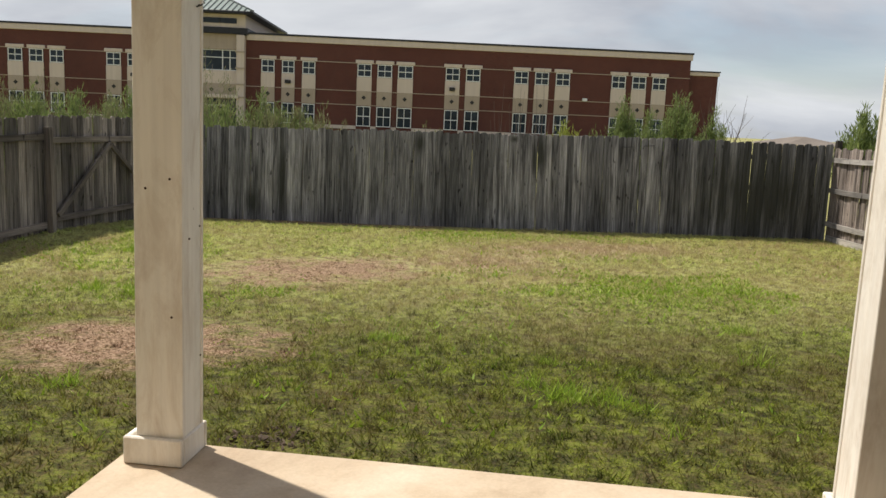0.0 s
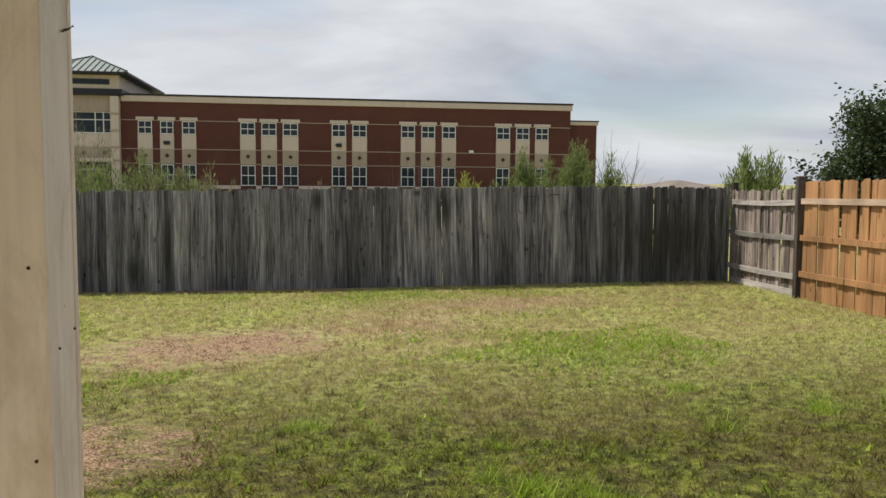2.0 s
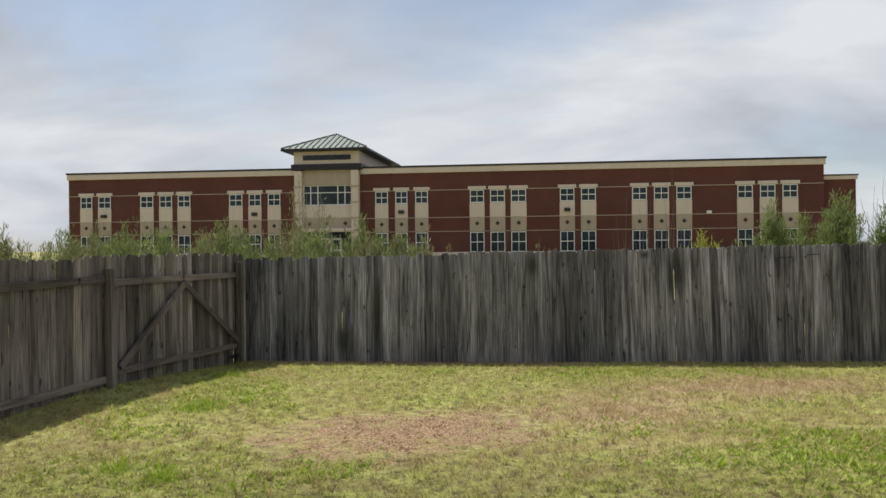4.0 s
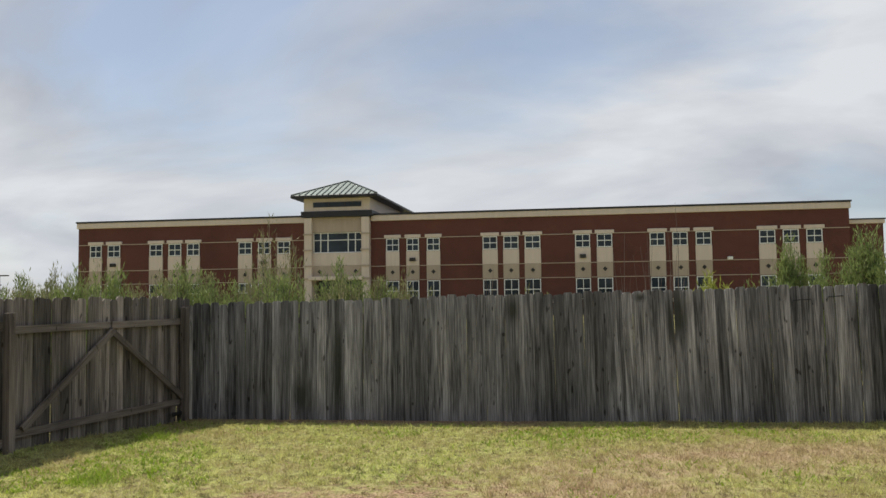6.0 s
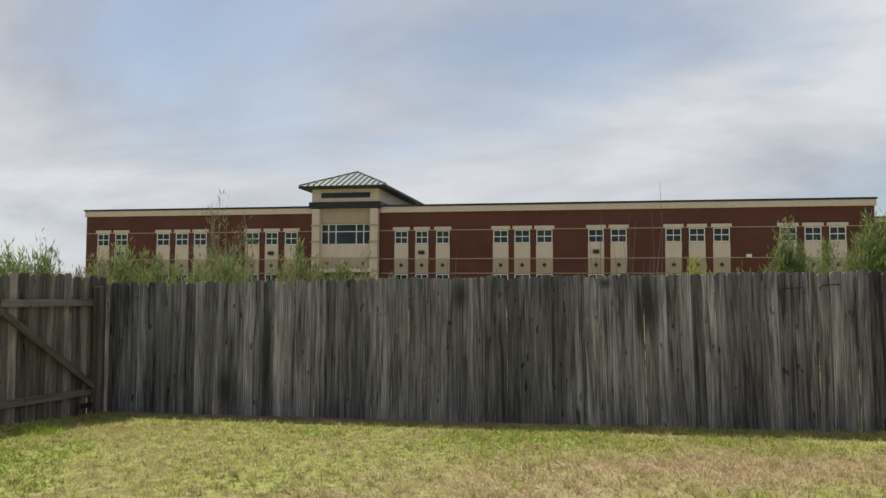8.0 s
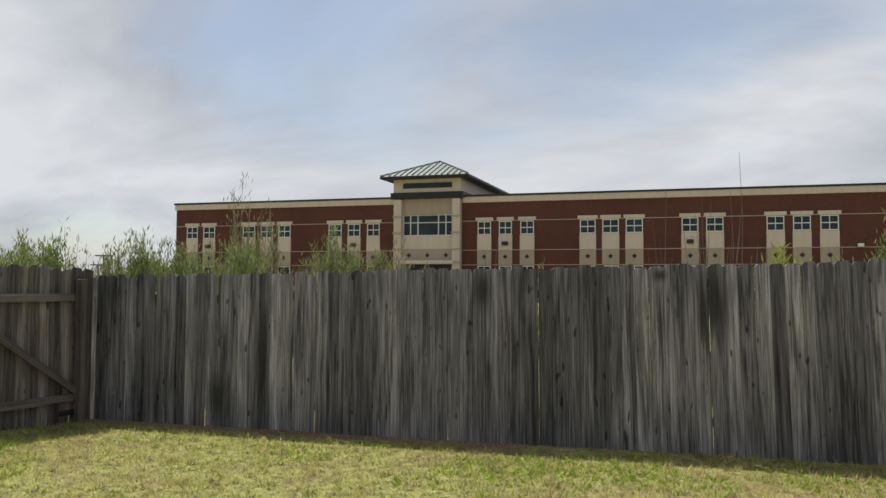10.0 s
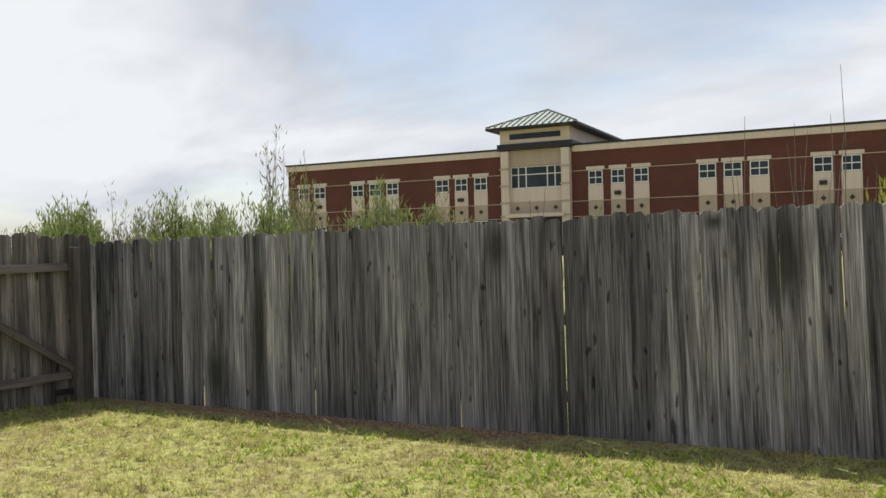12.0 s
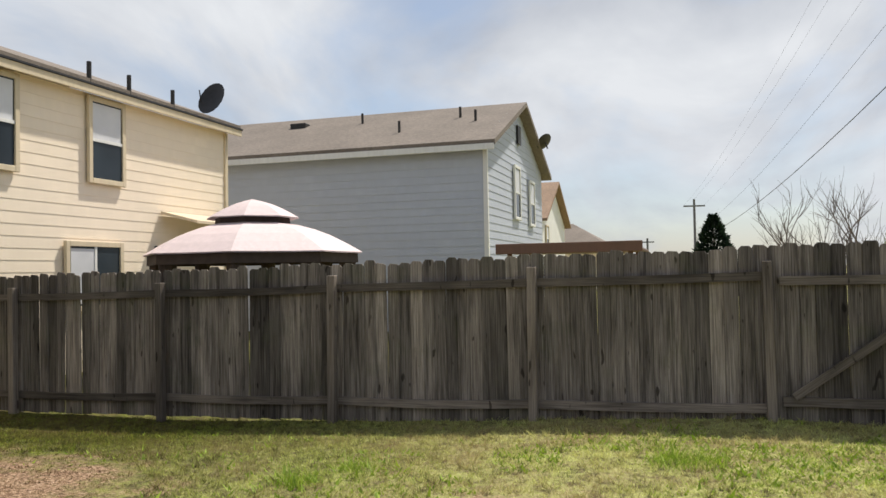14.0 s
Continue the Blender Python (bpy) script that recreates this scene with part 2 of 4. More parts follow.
M_GLASS = glass_material("dark_window_glass", (0.025, 0.035, 0.045))
M_BLIND = plain("pale_blind", (0.62, 0.63, 0.66), 0.4, 0.0, 0.06, 2.0)


def concrete_material():
    m, nt, b = material("patio_concrete", 0.85, spec=0.3)
    tc = nt.nodes.new("ShaderNodeTexCoord")
    big = noise_of(nt, tc.outputs["Object"], 1.6, 5, 0.65, None, 0.5)
    fine = noise_of(nt, tc.outputs["Object"], 60.0, 4, 0.7)
    c = ramp(nt, big, [(0.3, (0.40, 0.30, 0.21)), (0.5, (0.56, 0.45, 0.33)), (0.72, (0.66, 0.56, 0.44))])
    c = mixed(nt, "MULTIPLY", 0.5, c, ramp(nt, fine, [(0.3, (0.8, 0.8, 0.8)), (0.7, (1.1, 1.1, 1.1))]))
    nt.links.new(c, b.inputs["Base Color"])
    bump(nt, b, fine, 0.3, 0.004)
    return m


M_CONCRETE = concrete_material()

# dead patches of the lawn: centre, half sizes, turn
PATCHES = (((-1.68, -5.4), (1.9, 1.4), 0.45), ((-2.45, -9.2), (1.5, 1.45), 0.1), ((-2.4, 0.0), (5.0, 0.6), 0.0))
PALE = (((2.0, -2.6), (3.0, 1.3), 0.35), ((0.5, -4.6), (1.4, 1.7), 0.2))


def glow_through(nt, bsdf, col, share):
    """Thin leaves let part of the light through."""
    tr, mx = nt.nodes.new("ShaderNodeBsdfTranslucent"), nt.nodes.new("ShaderNodeMixShader")
    mx.inputs[0].default_value = share
    out = [n for n in nt.nodes if n.type == "OUTPUT_MATERIAL"][0]
    nt.links.new(col, tr.inputs[0])
    nt.links.new(bsdf.outputs[0], mx.inputs[1])
    nt.links.new(tr.outputs[0], mx.inputs[2])
    nt.links.new(mx.outputs[0], out.inputs[0])


def lawn_material(name, blades):
    m, nt, b = material(name, 0.85, spec=0.15)
    geo = nt.nodes.new("ShaderNodeNewGeometry")
    pos = geo.outputs["Position"]
    big = noise_of(nt, pos, 0.5, 4, 0.6)
    mid = noise_of(nt, pos, 9.0, 6, 0.82)
    fine = noise_of(nt, pos, 42.0, 4, 0.7)
    k = 1.0 if blades else 0.62
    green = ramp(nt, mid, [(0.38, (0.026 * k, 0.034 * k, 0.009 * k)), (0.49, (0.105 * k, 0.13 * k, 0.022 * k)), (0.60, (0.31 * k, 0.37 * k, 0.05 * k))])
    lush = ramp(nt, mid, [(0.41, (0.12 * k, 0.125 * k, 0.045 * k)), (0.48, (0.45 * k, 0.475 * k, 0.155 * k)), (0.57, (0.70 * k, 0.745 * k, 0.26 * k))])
    sep = nt.nodes.new("ShaderNodeSeparateXYZ")          # the colour runs from dark green by the patio to brighter yellow-green by the fences
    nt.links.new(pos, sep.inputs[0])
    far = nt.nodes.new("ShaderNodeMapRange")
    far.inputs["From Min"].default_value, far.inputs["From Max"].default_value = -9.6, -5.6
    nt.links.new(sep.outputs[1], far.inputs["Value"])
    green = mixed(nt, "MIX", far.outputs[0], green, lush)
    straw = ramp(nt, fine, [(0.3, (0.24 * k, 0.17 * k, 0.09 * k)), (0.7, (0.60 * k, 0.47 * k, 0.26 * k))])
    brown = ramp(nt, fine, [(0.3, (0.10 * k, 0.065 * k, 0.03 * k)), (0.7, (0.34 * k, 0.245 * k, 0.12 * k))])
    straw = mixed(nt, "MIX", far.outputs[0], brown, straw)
    dry = mixed(nt, "MIX", 0.55, ramp(nt, big, [(0.43, (0, 0, 0)), (0.61, (0.95, 0.95, 0.95))]), ramp(nt, noise_of(nt, pos, 2.1, 6, 0.75), [(0.40, (0.9, 0.9, 0.9)), (0.54, (0, 0, 0))]))
    if blades:
        dry = mixed(nt, "MIX", 0.25, dry, ramp(nt, geo.outputs["Random Per Island"], [(0.6, (0, 0, 0)), (0.7, (1, 1, 1))]))
    else:
        dry = mixed(nt, "MIX", 0.4, dry, ramp(nt, fine, [(0.4, (0, 0, 0)), (0.6, (1, 1, 1))]))
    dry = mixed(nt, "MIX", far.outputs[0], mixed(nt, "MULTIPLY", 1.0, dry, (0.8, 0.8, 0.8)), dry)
    dirt = ramp(nt, fine, [(0.38, (0.075, 0.043, 0.028)), (0.5, (0.29, 0.175, 0.11)), (0.62, (0.53, 0.38, 0.265))])
    col = mixed(nt, "MIX", dry, green, straw)
    wob = noise_of(nt, pos, 2.8, 7, 0.78)
    for kind, group in (("pale", PALE), ("dead", PATCHES)):
        for (cx, cy), (rx, ry), turn in group:
            mp = put(nt, "ShaderNodeMapping", Location=(cx, cy, 0), Rotation=(0, 0, turn), Scale=(rx, ry, 1000.0))
            mp.vector_type = "TEXTURE"
            nt.links.new(pos, mp.inputs[0])
            ln = nt.nodes.new("ShaderNodeVectorMath")
            ln.operation = "LENGTH"
            nt.links.new(mp.outputs[0], ln.inputs[0])
            ad = nt.nodes.new("ShaderNodeMath")
            ad.operation = "MULTIPLY_ADD"
            ad.inputs[1].default_value = 2.6
            nt.links.new(wob, ad.inputs[0])
            nt.links.new(ln.outputs["Value"], ad.inputs[2])
            if kind == "dead":
                fac = ramp(nt, ad.outputs[0], [(0.0, (0.9, 0.9, 0.9)), (0.97, (0, 0, 0))])
                fac.node.color_ramp.elements[0].position = 0.72
                half = nt.nodes.new("ShaderNodeMath")
                half.operation = "MULTIPLY"
                half.inputs[1].default_value = 0.44
                nt.links.new(ad.outputs[0], half.inputs[0])
                nt.links.new(half.outputs[0], fac.node.inputs[0])
                col = mixed(nt, "MIX", fac, col, dirt)
            else:
                half = nt.nodes.new("ShaderNodeMath")
                half.operation = "MULTIPLY"
                half.inputs[1].default_value = 0.4
                nt.links.new(ad.outputs[0], half.inputs[0])
                fac = ramp(nt, half.outputs[0], [(0.5, (0.9, 0.9, 0.9)), (0.95, (0, 0, 0))])
                col = mixed(nt, "MIX", fac, col, ramp(nt, fine, [(0.3, (0.27, 0.19, 0.115)), (0.7, (0.56, 0.43, 0.28))]))
    nt.links.new(col, b.inputs["Base Color"])
    if blades:
        glow_through(nt, b, col, 0.45)
    else:
        bump(nt, b, fine, 0.8, 0.03)
    return m


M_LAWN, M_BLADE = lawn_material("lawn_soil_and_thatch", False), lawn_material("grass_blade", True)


def leaves_material(name, dark, light):
    m, nt, b = material(name, 0.6, spec=0.3)
    geo = nt.nodes.new("ShaderNodeNewGeometry")
    col = ramp(nt, geo.outputs["Random Per Island"], [(0.0, dark), (1.0, light)])
    nt.links.new(col, b.inputs["Base Color"])
    glow_through(nt, b, col, 0.35)
    return m


M_LEAF = leaves_material("fresh_green_leaf", (0.12, 0.17, 0.05), (0.30, 0.36, 0.125))
M_LEAFDRY = leaves_material("olive_tan_leaf", (0.13, 0.145, 0.06), (0.31, 0.31, 0.145))
M_LEAFDARK = leaves_material("dark_evergreen_leaf", (0.022, 0.04, 0.016), (0.075, 0.11, 0.04))
M_LEAFYEL = leaves_material("yellow_green_leaf", (0.22, 0.26, 0.04), (0.42, 0.44, 0.10))
M_CONIFER = leaves_material("conifer_needles", (0.006, 0.016, 0.009), (0.022, 0.04, 0.02))
M_TUFT = leaves_material("tall_bright_grass", (0.17, 0.28, 0.025), (0.38, 0.50, 0.06))


# ---- mesh helpers ----
class Shape:
    def __init__(self):
        self.v, self.f = [], []

    def add(self, verts, faces):
        n = len(self.v)
        self.v += [tuple(p) for p in verts]
        self.f += [tuple(i + n for i in f) for f in faces]
        return self

    def box(self, x0, y0, z0, x1, y1, z1, m=None):
        c = [Vector((x, y, z)) for z in (z0, z1) for x, y in ((x0, y0), (x1, y0), (x1, y1), (x0, y1))]
        if m is not None:
            c = [m @ p for p in c]
        return self.add(c, [(3, 2, 1, 0), (4, 5, 6, 7), (0, 1, 5, 4), (1, 2, 6, 5), (2, 3, 7, 6), (3, 0, 4, 7)])

    def prism(self, outline, y0, y1):
        """An outline in x, z, drawn out along y."""
        n = len(outline)
        vs = [(x, y0, z) for x, z in outline] + [(x, y1, z) for x, z in outline]
        fs = [tuple(range(n)), tuple(range(2 * n - 1, n - 1, -1))] + [(i, i + n, (i + 1) % n + n, (i + 1) % n) for i in range(n)]
        return self.add(vs, fs)

    def tube(self, points, radii, sides=6):
        rings = []
        for i, p in enumerate(points):
            p = Vector(p)
            d = Vector(points[min(i + 1, len(points) - 1)]) - Vector(points[max(i - 1, 0)])
            d = d.normalized() if d.length > 1e-6 else Vector((0, 0, 1))
            a = d.orthogonal().normalized()
            c = d.cross(a)
            rings.append([p + radii[i] * (math.cos(2 * math.pi * k / sides) * a + math.sin(2 * math.pi * k / sides) * c) for k in range(sides)])
        vs = [q for r in rings for q in r]
        fs = [(i * sides + k, i * sides + (k + 1) % sides, (i + 1) * sides + (k + 1) % sides, (i + 1) * sides + k)
              for i in range(len(points) - 1) for k in range(sides)]
        fs += [tuple(range(sides))[::-1], tuple((len(points) - 1) * sides + k for k in range(sides))]
        return self.add(vs, fs)

    def mesh(self, name, mat, smooth=False):
        me = bpy.data.meshes.new(name)
        me.from_pydata(self.v, [], self.f)
        me.materials.append(mat)
        if smooth:
            me.polygons.foreach_set("use_smooth", [True] * len(me.polygons))
        me.update()
        return me


def part(name, shape, mat, parent=None, label="", m=None, smooth=False):
    me = shape if isinstance(shape, bpy.types.Mesh) else shape.mesh(name, mat, smooth)
    ob = new(name, me)
    if parent is not None:
        ob.parent = parent
    if m is not None:
        ob.matrix_basis = m
    return tagged(ob, label)


def empty(name, m, label, category, group="", kind=""):
    ob = new(name)
    ob.matrix_basis = m
    return tagged(ob, label, category, group, kind)


def bevelled(shape, width):
    """The same solid with its edges broken."""
    bm = bmesh.new()
    me = bpy.data.meshes.new("tmp")
    me.from_pydata(shape.v, [], shape.f)
    bm.from_mesh(me)
    bmesh.ops.bevel(bm, geom=bm.edges[:], offset=width, segments=1, affect="EDGES")
    out = Shape()
    bm.verts.index_update()
    out.add([v.co[:] for v in bm.verts], [tuple(v.index for v in f.verts) for f in bm.faces])
    bm.free()
    bpy.data.meshes.remove(me)
    return out


def block(x0, y0, z0, x1, y1, z1, b=0.0):
    s = Shape().box(x0, y0, z0, x1, y1, z1)
    return bevelled(s, b) if b else s


R = random.Random(7)

# ---- ground ----
def ground_z(x, y):
    z = 0.05 + 0.012 * noise.noise((x * 0.45, y * 0.45, 0.3)) + 0.01 * noise.noise((x * 1.7, y * 1.7, 2.0))
    z += 0.08 * max(0.0, min(1.0, (x + 5.0) / 11.0))
    inner = max(0.0, min(1.0, (x + 6.2) / 2.5))            # the lawn climbs gently towards the patio
    z += inner * (0.12 * max(0.0, min(1.0, -y / 8.0)) + 0.27 * max(0.0, min(1.0, (-y - 8.0) / 3.7)))
    rise = max(0.0, min(1.0, (y - 8.0) / 34.0))
    side = max(0.0, min(1.0, (-x - 3.0) / 2.5))             # a low swell by the gate, falling away towards the houses
    z += side * (0.11 * math.exp(-((y + 3.2) / 2.0) ** 2) - 0.15 * max(0.0, min(1.0, (-y - 5.5) / 4.5)))
    return z + 0.5 * rise * rise * (3 - 2 * rise)


def build_ground():
    near = lambda a, b, s: list(np.arange(a, b, s))
    xs = [-2500, -900, -400, -200, -120, -80, -55, -40, -30, -22, -16, -12, -9] + near(-7, 9, 0.22) + [9.5, 11, 14, 18, 24, 32, 45, 70, 120, 200, 400, 900, 2500]
    ys = [-2500, -900, -300, -120, -60, -35, -24, -18] + near(-15, 1, 0.22) + [1.5, 3, 5, 8, 12, 17, 22, 27, 32, 37, 42, 50, 70, 120, 250, 600, 1200, 2500]
    s = Shape()
    s.v = [(x, y, ground_z(x, y)) for y in ys for x in xs]
    n = len(xs)
    s.f = [(j * n + i, j * n + i + 1, (j + 1) * n + i + 1, (j + 1) * n + i) for j in range(len(ys) - 1) for i in range(n - 1)]
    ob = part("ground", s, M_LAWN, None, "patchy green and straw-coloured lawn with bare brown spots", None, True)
    tagged(ob, "", "lawn", "", "structure")


build_ground()

# ---- patio of the house the walk starts from ----
TURN = -8.0
PATIO = pose(-1.352, -11.944, 0.505, 0, 0, TURN)
slab = part("patio_floor", block(-0.17, -5.0, -0.25, 6.6, 0.142, 0.06, 0.012), M_CONCRETE, None, "stained tan concrete patio slab at the lawn's edge", PATIO)
tagged(slab, "", "patio", "", "structure")
house_wall = part("wall_south", block(-6.0, -5.3, -0.6, 9.0, -5.0, 2.75), M_SIDEA, None, "cream siding wall behind the patio", PATIO)
tagged(house_wall, "", "wall", "", "structure")
porch_roof = part("ceiling", block(-0.45, -5.0, 2.68, 6.9, 0.20, 2.84), M_CREAM, None, "painted porch roof over the patio", PATIO)
tagged(porch_roof, "", "porch roof", "", "structure")
porch_beam = part("porch_beam", block(-0.2, -0.12, 2.62, 6.6, 0.12, 2.68), M_CREAM, None, "painted beam that the patio posts carry", PATIO)
tagged(porch_beam, "", "beam", "", "structure")


def patio_post(m, hook_at, o):
    p = empty("patio_post", m, "square boxed patio post in worn cream paint", "post", "patio posts")
    h = 0.1                                              # o: how far the boxed shaft stands off-centre in its base trim
    part("board", block(o - h, -h, 0.0, o + h, -h + 0.02, 2.56, 0.003), M_CREAM, p)
    part("board", block(o - h, h - 0.02, 0.0, o + h, h, 2.56, 0.003), M_CREAM, p)
    for sx in (-1, 1):
        part("board", block(o + min(sx * (h - 0.004), sx * (h - 0.026)), -h + 0.021, 0.0, o + max(sx * (h - 0.004), sx * (h - 0.026)), h - 0.021, 2.56, 0.003), M_CREAM, p)
    e = 0.126
    for a in range(4):
        q = pose(0, 0, 0, 0, 0, 90 * a)
        s = block(-e if a % 2 == 0 else -0.1, -e, 0.0, e if a % 2 == 0 else 0.1, -0.101, 0.115, 0.005)
        part("base_trim", s, M_CREAM, p, "cream base board nailed round the post's foot", q)
    for sx, z in ((0.07, 1.17), (-0.03, 1.13), (0.075, 0.62)):
        part("nail", Shape().tube([(sx, -h + 0.001, z), (sx, -h - 0.003, z)], [0.006, 0.005], 6), M_NAIL, p, "rusted nail head")
        part("nail", Shape().tube([(o + h - 0.005, sx, z - 0.2), (o + h, sx, z - 0.2)], [0.005, 0.004], 6), M_NAIL, p, "rusted nail head")
    pts = [(0, 0, 0.0), (-0.012, -0.012, -0.004), (0.002, -0.03, -0.012), (0.02, -0.028, -0.004), (0.03, -0.02, 0.006)]
    part("hook", Shape().tube([(x + hook_at[0], y + hook_at[1], z + hook_at[2]) for x, y, z in pts], [0.003] * 5, 5), M_WIRE, p, "bent wire hook")
    return p


patio_post(PATIO @ pose(0.014, 0, 0.062), (0.122, 0.06, 1.85), 0.02)
patio_post(PATIO @ pose(2.775, -0.139, 0.062), (-0.02, -0.1, 1.52), 0.0)
dirt = Shape()
for i in range(130):
    a, r = R.uniform(0, 6.28), R.random() ** 0.7
    x, y, k = -1.02 + 0.24 * r * math.cos(a), -11.45 + 0.2 * r * math.sin(a), R.uniform(0.015, 0.035)
    z = ground_z(x, y)
    v = [(x + k * R.uniform(-1, 1), y + k * R.uniform(-1, 1), z + k * R.uniform(-0.4, 0.7)) for _ in range(4)]
    dirt.add(v, [(0, 1, 2), (0, 2, 3), (0, 3, 1), (1, 3, 2)])
tagged(part("soil_heap", dirt, M_EARTH, None, "dark crumbly soil dug up beside the patio slab"), "", "soil", "", "stuff")


# ---- fences ----
def picket_mesh(w, h, t, ear, worn):
    r = random.Random(worn)
    out = [(-w / 2, 0.0 + r.uniform(0, 0.012)), (w / 2, 0.0 + r.uniform(0, 0.012)), (w / 2, h - ear * r.uniform(0.8, 1.3)), (w / 2 - ear * r.uniform(0.6, 1.1), h),
           (-w / 2 + ear * r.uniform(0.6, 1.1), h - r.uniform(0, 0.012)), (-w / 2, h - ear * r.uniform(0.8, 1.3))]
    s, n = Shape(), len(out)                             # long edges rounded off by weather
    vs = [(x * k, y, z) for y, k in ((-t / 2, 0.9), (-t / 6, 1.0), (t / 6, 1.0), (t / 2, 0.9)) for x, z in out]
    fs = [tuple(range(n)), tuple(range(4 * n - 1, 3 * n - 1, -1))]
    fs += [(j * n + i, j * n + i + n, j * n + (i + 1) % n + n, j * n + (i + 1) % n) for j in range(3) for i in range(n)]
    return s.add(vs, fs)


def picket_set(mat, count, w, h, dh, name="picket"):
    return [picket_mesh(w * R.uniform(0.98, 1.035), h + R.uniform(-dh, dh), 0.022, 0.03, R.random()).mesh(name, mat) for _ in range(count)]


def run(parent, meshes, length, pitch, lean=0.6, gap=0.006, skip=(), z=lambda u: 0.015, wave=0.01, tilt=lambda u: 0.0):
    """Pickets side by side along the parent's x axis."""
    u = pitch / 2
    k = 0
    while u < length - pitch * 0.3:
        if not any(a < u < b for a, b in skip):
            me = R.choice(meshes)
            part("picket", me, None, parent, "", pose(u, R.uniform(-0.013, 0.013), z(u) + R.uniform(-wave, wave), R.uniform(-0.8, 0.8), tilt(u) + R.uniform(-lean, lean), R.uniform(-2.5, 2.5)))
        u += pitch + R.uniform(-gap, gap)
        k += 1


def rail(parent, x0, x1, y, z, mat, size=(0.042, 0.088), label="", sag=0.0, fall=(0.0, 0.0)):
    s = Shape()
    n = 4
    pts = [(x0 + (x1 - x0) * i / n, z + fall[0] + (fall[1] - fall[0]) * i / n - sag * math.sin(math.pi * i / n)) for i in range(n + 1)]
    vs, fs = [], []
    for x, zz in pts:
        vs += [(x, y - size[0] / 2, zz - size[1] / 2), (x, y + size[0] / 2, zz - size[1] / 2), (x, y + size[0] / 2, zz + size[1] / 2), (x, y - size[0] / 2, zz + size[1] / 2)]
    for i in range(n):
        for k in range(4):
            fs.append((i * 4 + k, i * 4 + (k + 1) % 4, i * 4 + 4 + (k + 1) % 4, i * 4 + 4 + k))
    fs += [(3, 2, 1, 0), (4 * n, 4 * n + 1, 4 * n + 2, 4 * n + 3)]
    s.add(vs, fs)
    return part("rail", s, mat, parent, label)


# back fence: pickets face the lawn, rails and posts on the far side
back = empty("wooden_fence", pose(-5.42, 0, 0), "tall weathered grey picket privacy fence along the lawn's end", "fence")
BACK_LEN = 12.64
BACK_RISE = lambda u: -0.07 + 0.17 * min(1.0, u / 9.5)
BACK_TILT = lambda u: -1.9 * max(0.0, min(1.0, (u - 4.4) / 3.4)) * max(0.15, min(1.0, (12.4 - u) / 4.5))
run(back, picket_set(M_BACK, 30, 0.1378, 1.83, 0.016), BACK_LEN, 0.1375, 0.25, 0.002, (), BACK_RISE, 0.012, BACK_TILT)
for i in range(5):
    x0 = i * BACK_LEN / 5
    for z in (0.35, 0.98, 1.55):
        rail(back, x0, x0 + BACK_LEN / 5 - 0.01, 0.045, z + BACK_RISE(x0 + 1.2), M_RAIL)
for i in range(6):
    part("post", block(-0.045, 0, -0.3, 0.045, 0.09, 1.72, 0.005), M_FPOST, back, "", pose(min(max(i * BACK_LEN / 5, 0.06), BACK_LEN - 0.1), 0.07, 0))
for x, z, w in ((3.45, 1.72, 0.24), (3.85, 1.76, 0.2)):
    wire = part("loose_wire", Shape().tube([(x - w, -0.03, z - 0.05), (x - w * 0.9, -0.035, z), (x, -0.04, z + 0.012), (x + w * 0.1, -0.03, z - 0.06)], [0.006] * 4, 5), M_WIRE, None, "bent rusty wire caught on the fence boards")
    tagged(wire, "", "wire")
# the gate side: rails and posts face the lawn
L_ANG = math.degrees(math.atan2(-3.26, -0.565))
left = empty("wooden_fence", pose(-5.32, -0.05, 0.02, 0, 0, L_ANG), "old mossy brown picket fence with rails and posts facing the lawn", "fence")
GATE = (0.32, 3.28)
lpk = picket_set(M_LEFT, 22, 0.1425, 1.81, 0.022)
FALL = lambda u: -0.014 * max(0.0, u - 3.3)
run(left, lpk, 14.5, 0.1382, 0.2, 0.002, (GATE,), lambda u: 0.015 + FALL(u))
posts = [3.31 + 2.33 * i for i in range(5)]
for k, u in enumerate(posts):
    part("post", block(-0.045, -0.02, -0.3, 0.045, 0.075, 1.68 + FALL(u) + R.uniform(-0.02, 0.03), 0.006), M_FPOST, left, "", pose(u, 0.085, 0, R.uniform(-1.0, 1.0), R.uniform(-1, 1), 0))
part("post", block(-0.045, -0.02, -0.3, 0.045, 0.075, 1.70, 0.006), M_FPOST, left, "", pose(0.22, 0.06, 0))
for a, b in zip(posts, posts[1:] + [14.4]):
    rail(left, a + 0.047, b - 0.047, 0.045, 1.54, M_RAIL, sag=R.uniform(0.0, 0.02), fall=(FALL(a), FALL(b)))
    rail(left, a + 0.047, b - 0.047, 0.045, 0.26, M_RAIL, sag=R.uniform(0.0, 0.03), fall=(FALL(a), FALL(b)))
gate = empty("wooden_gate", pose(-5.32, -0.05, 0.02, 0, 0, L_ANG) @ pose(GATE[0] - 0.05, -0.019, 0), "closed wide picket gate with two diagonal braces", "gate")
run(gate, lpk, GATE[1] - GATE[0] + 0.12, 0.1382, 0.2, 0.002, (), lambda u: 0.03)
rail(gate, 0.0, 2.94, 0.05, 1.49, M_RAIL)
rail(gate, -0.02, 2.94, 0.05, 0.33, M_RAIL)
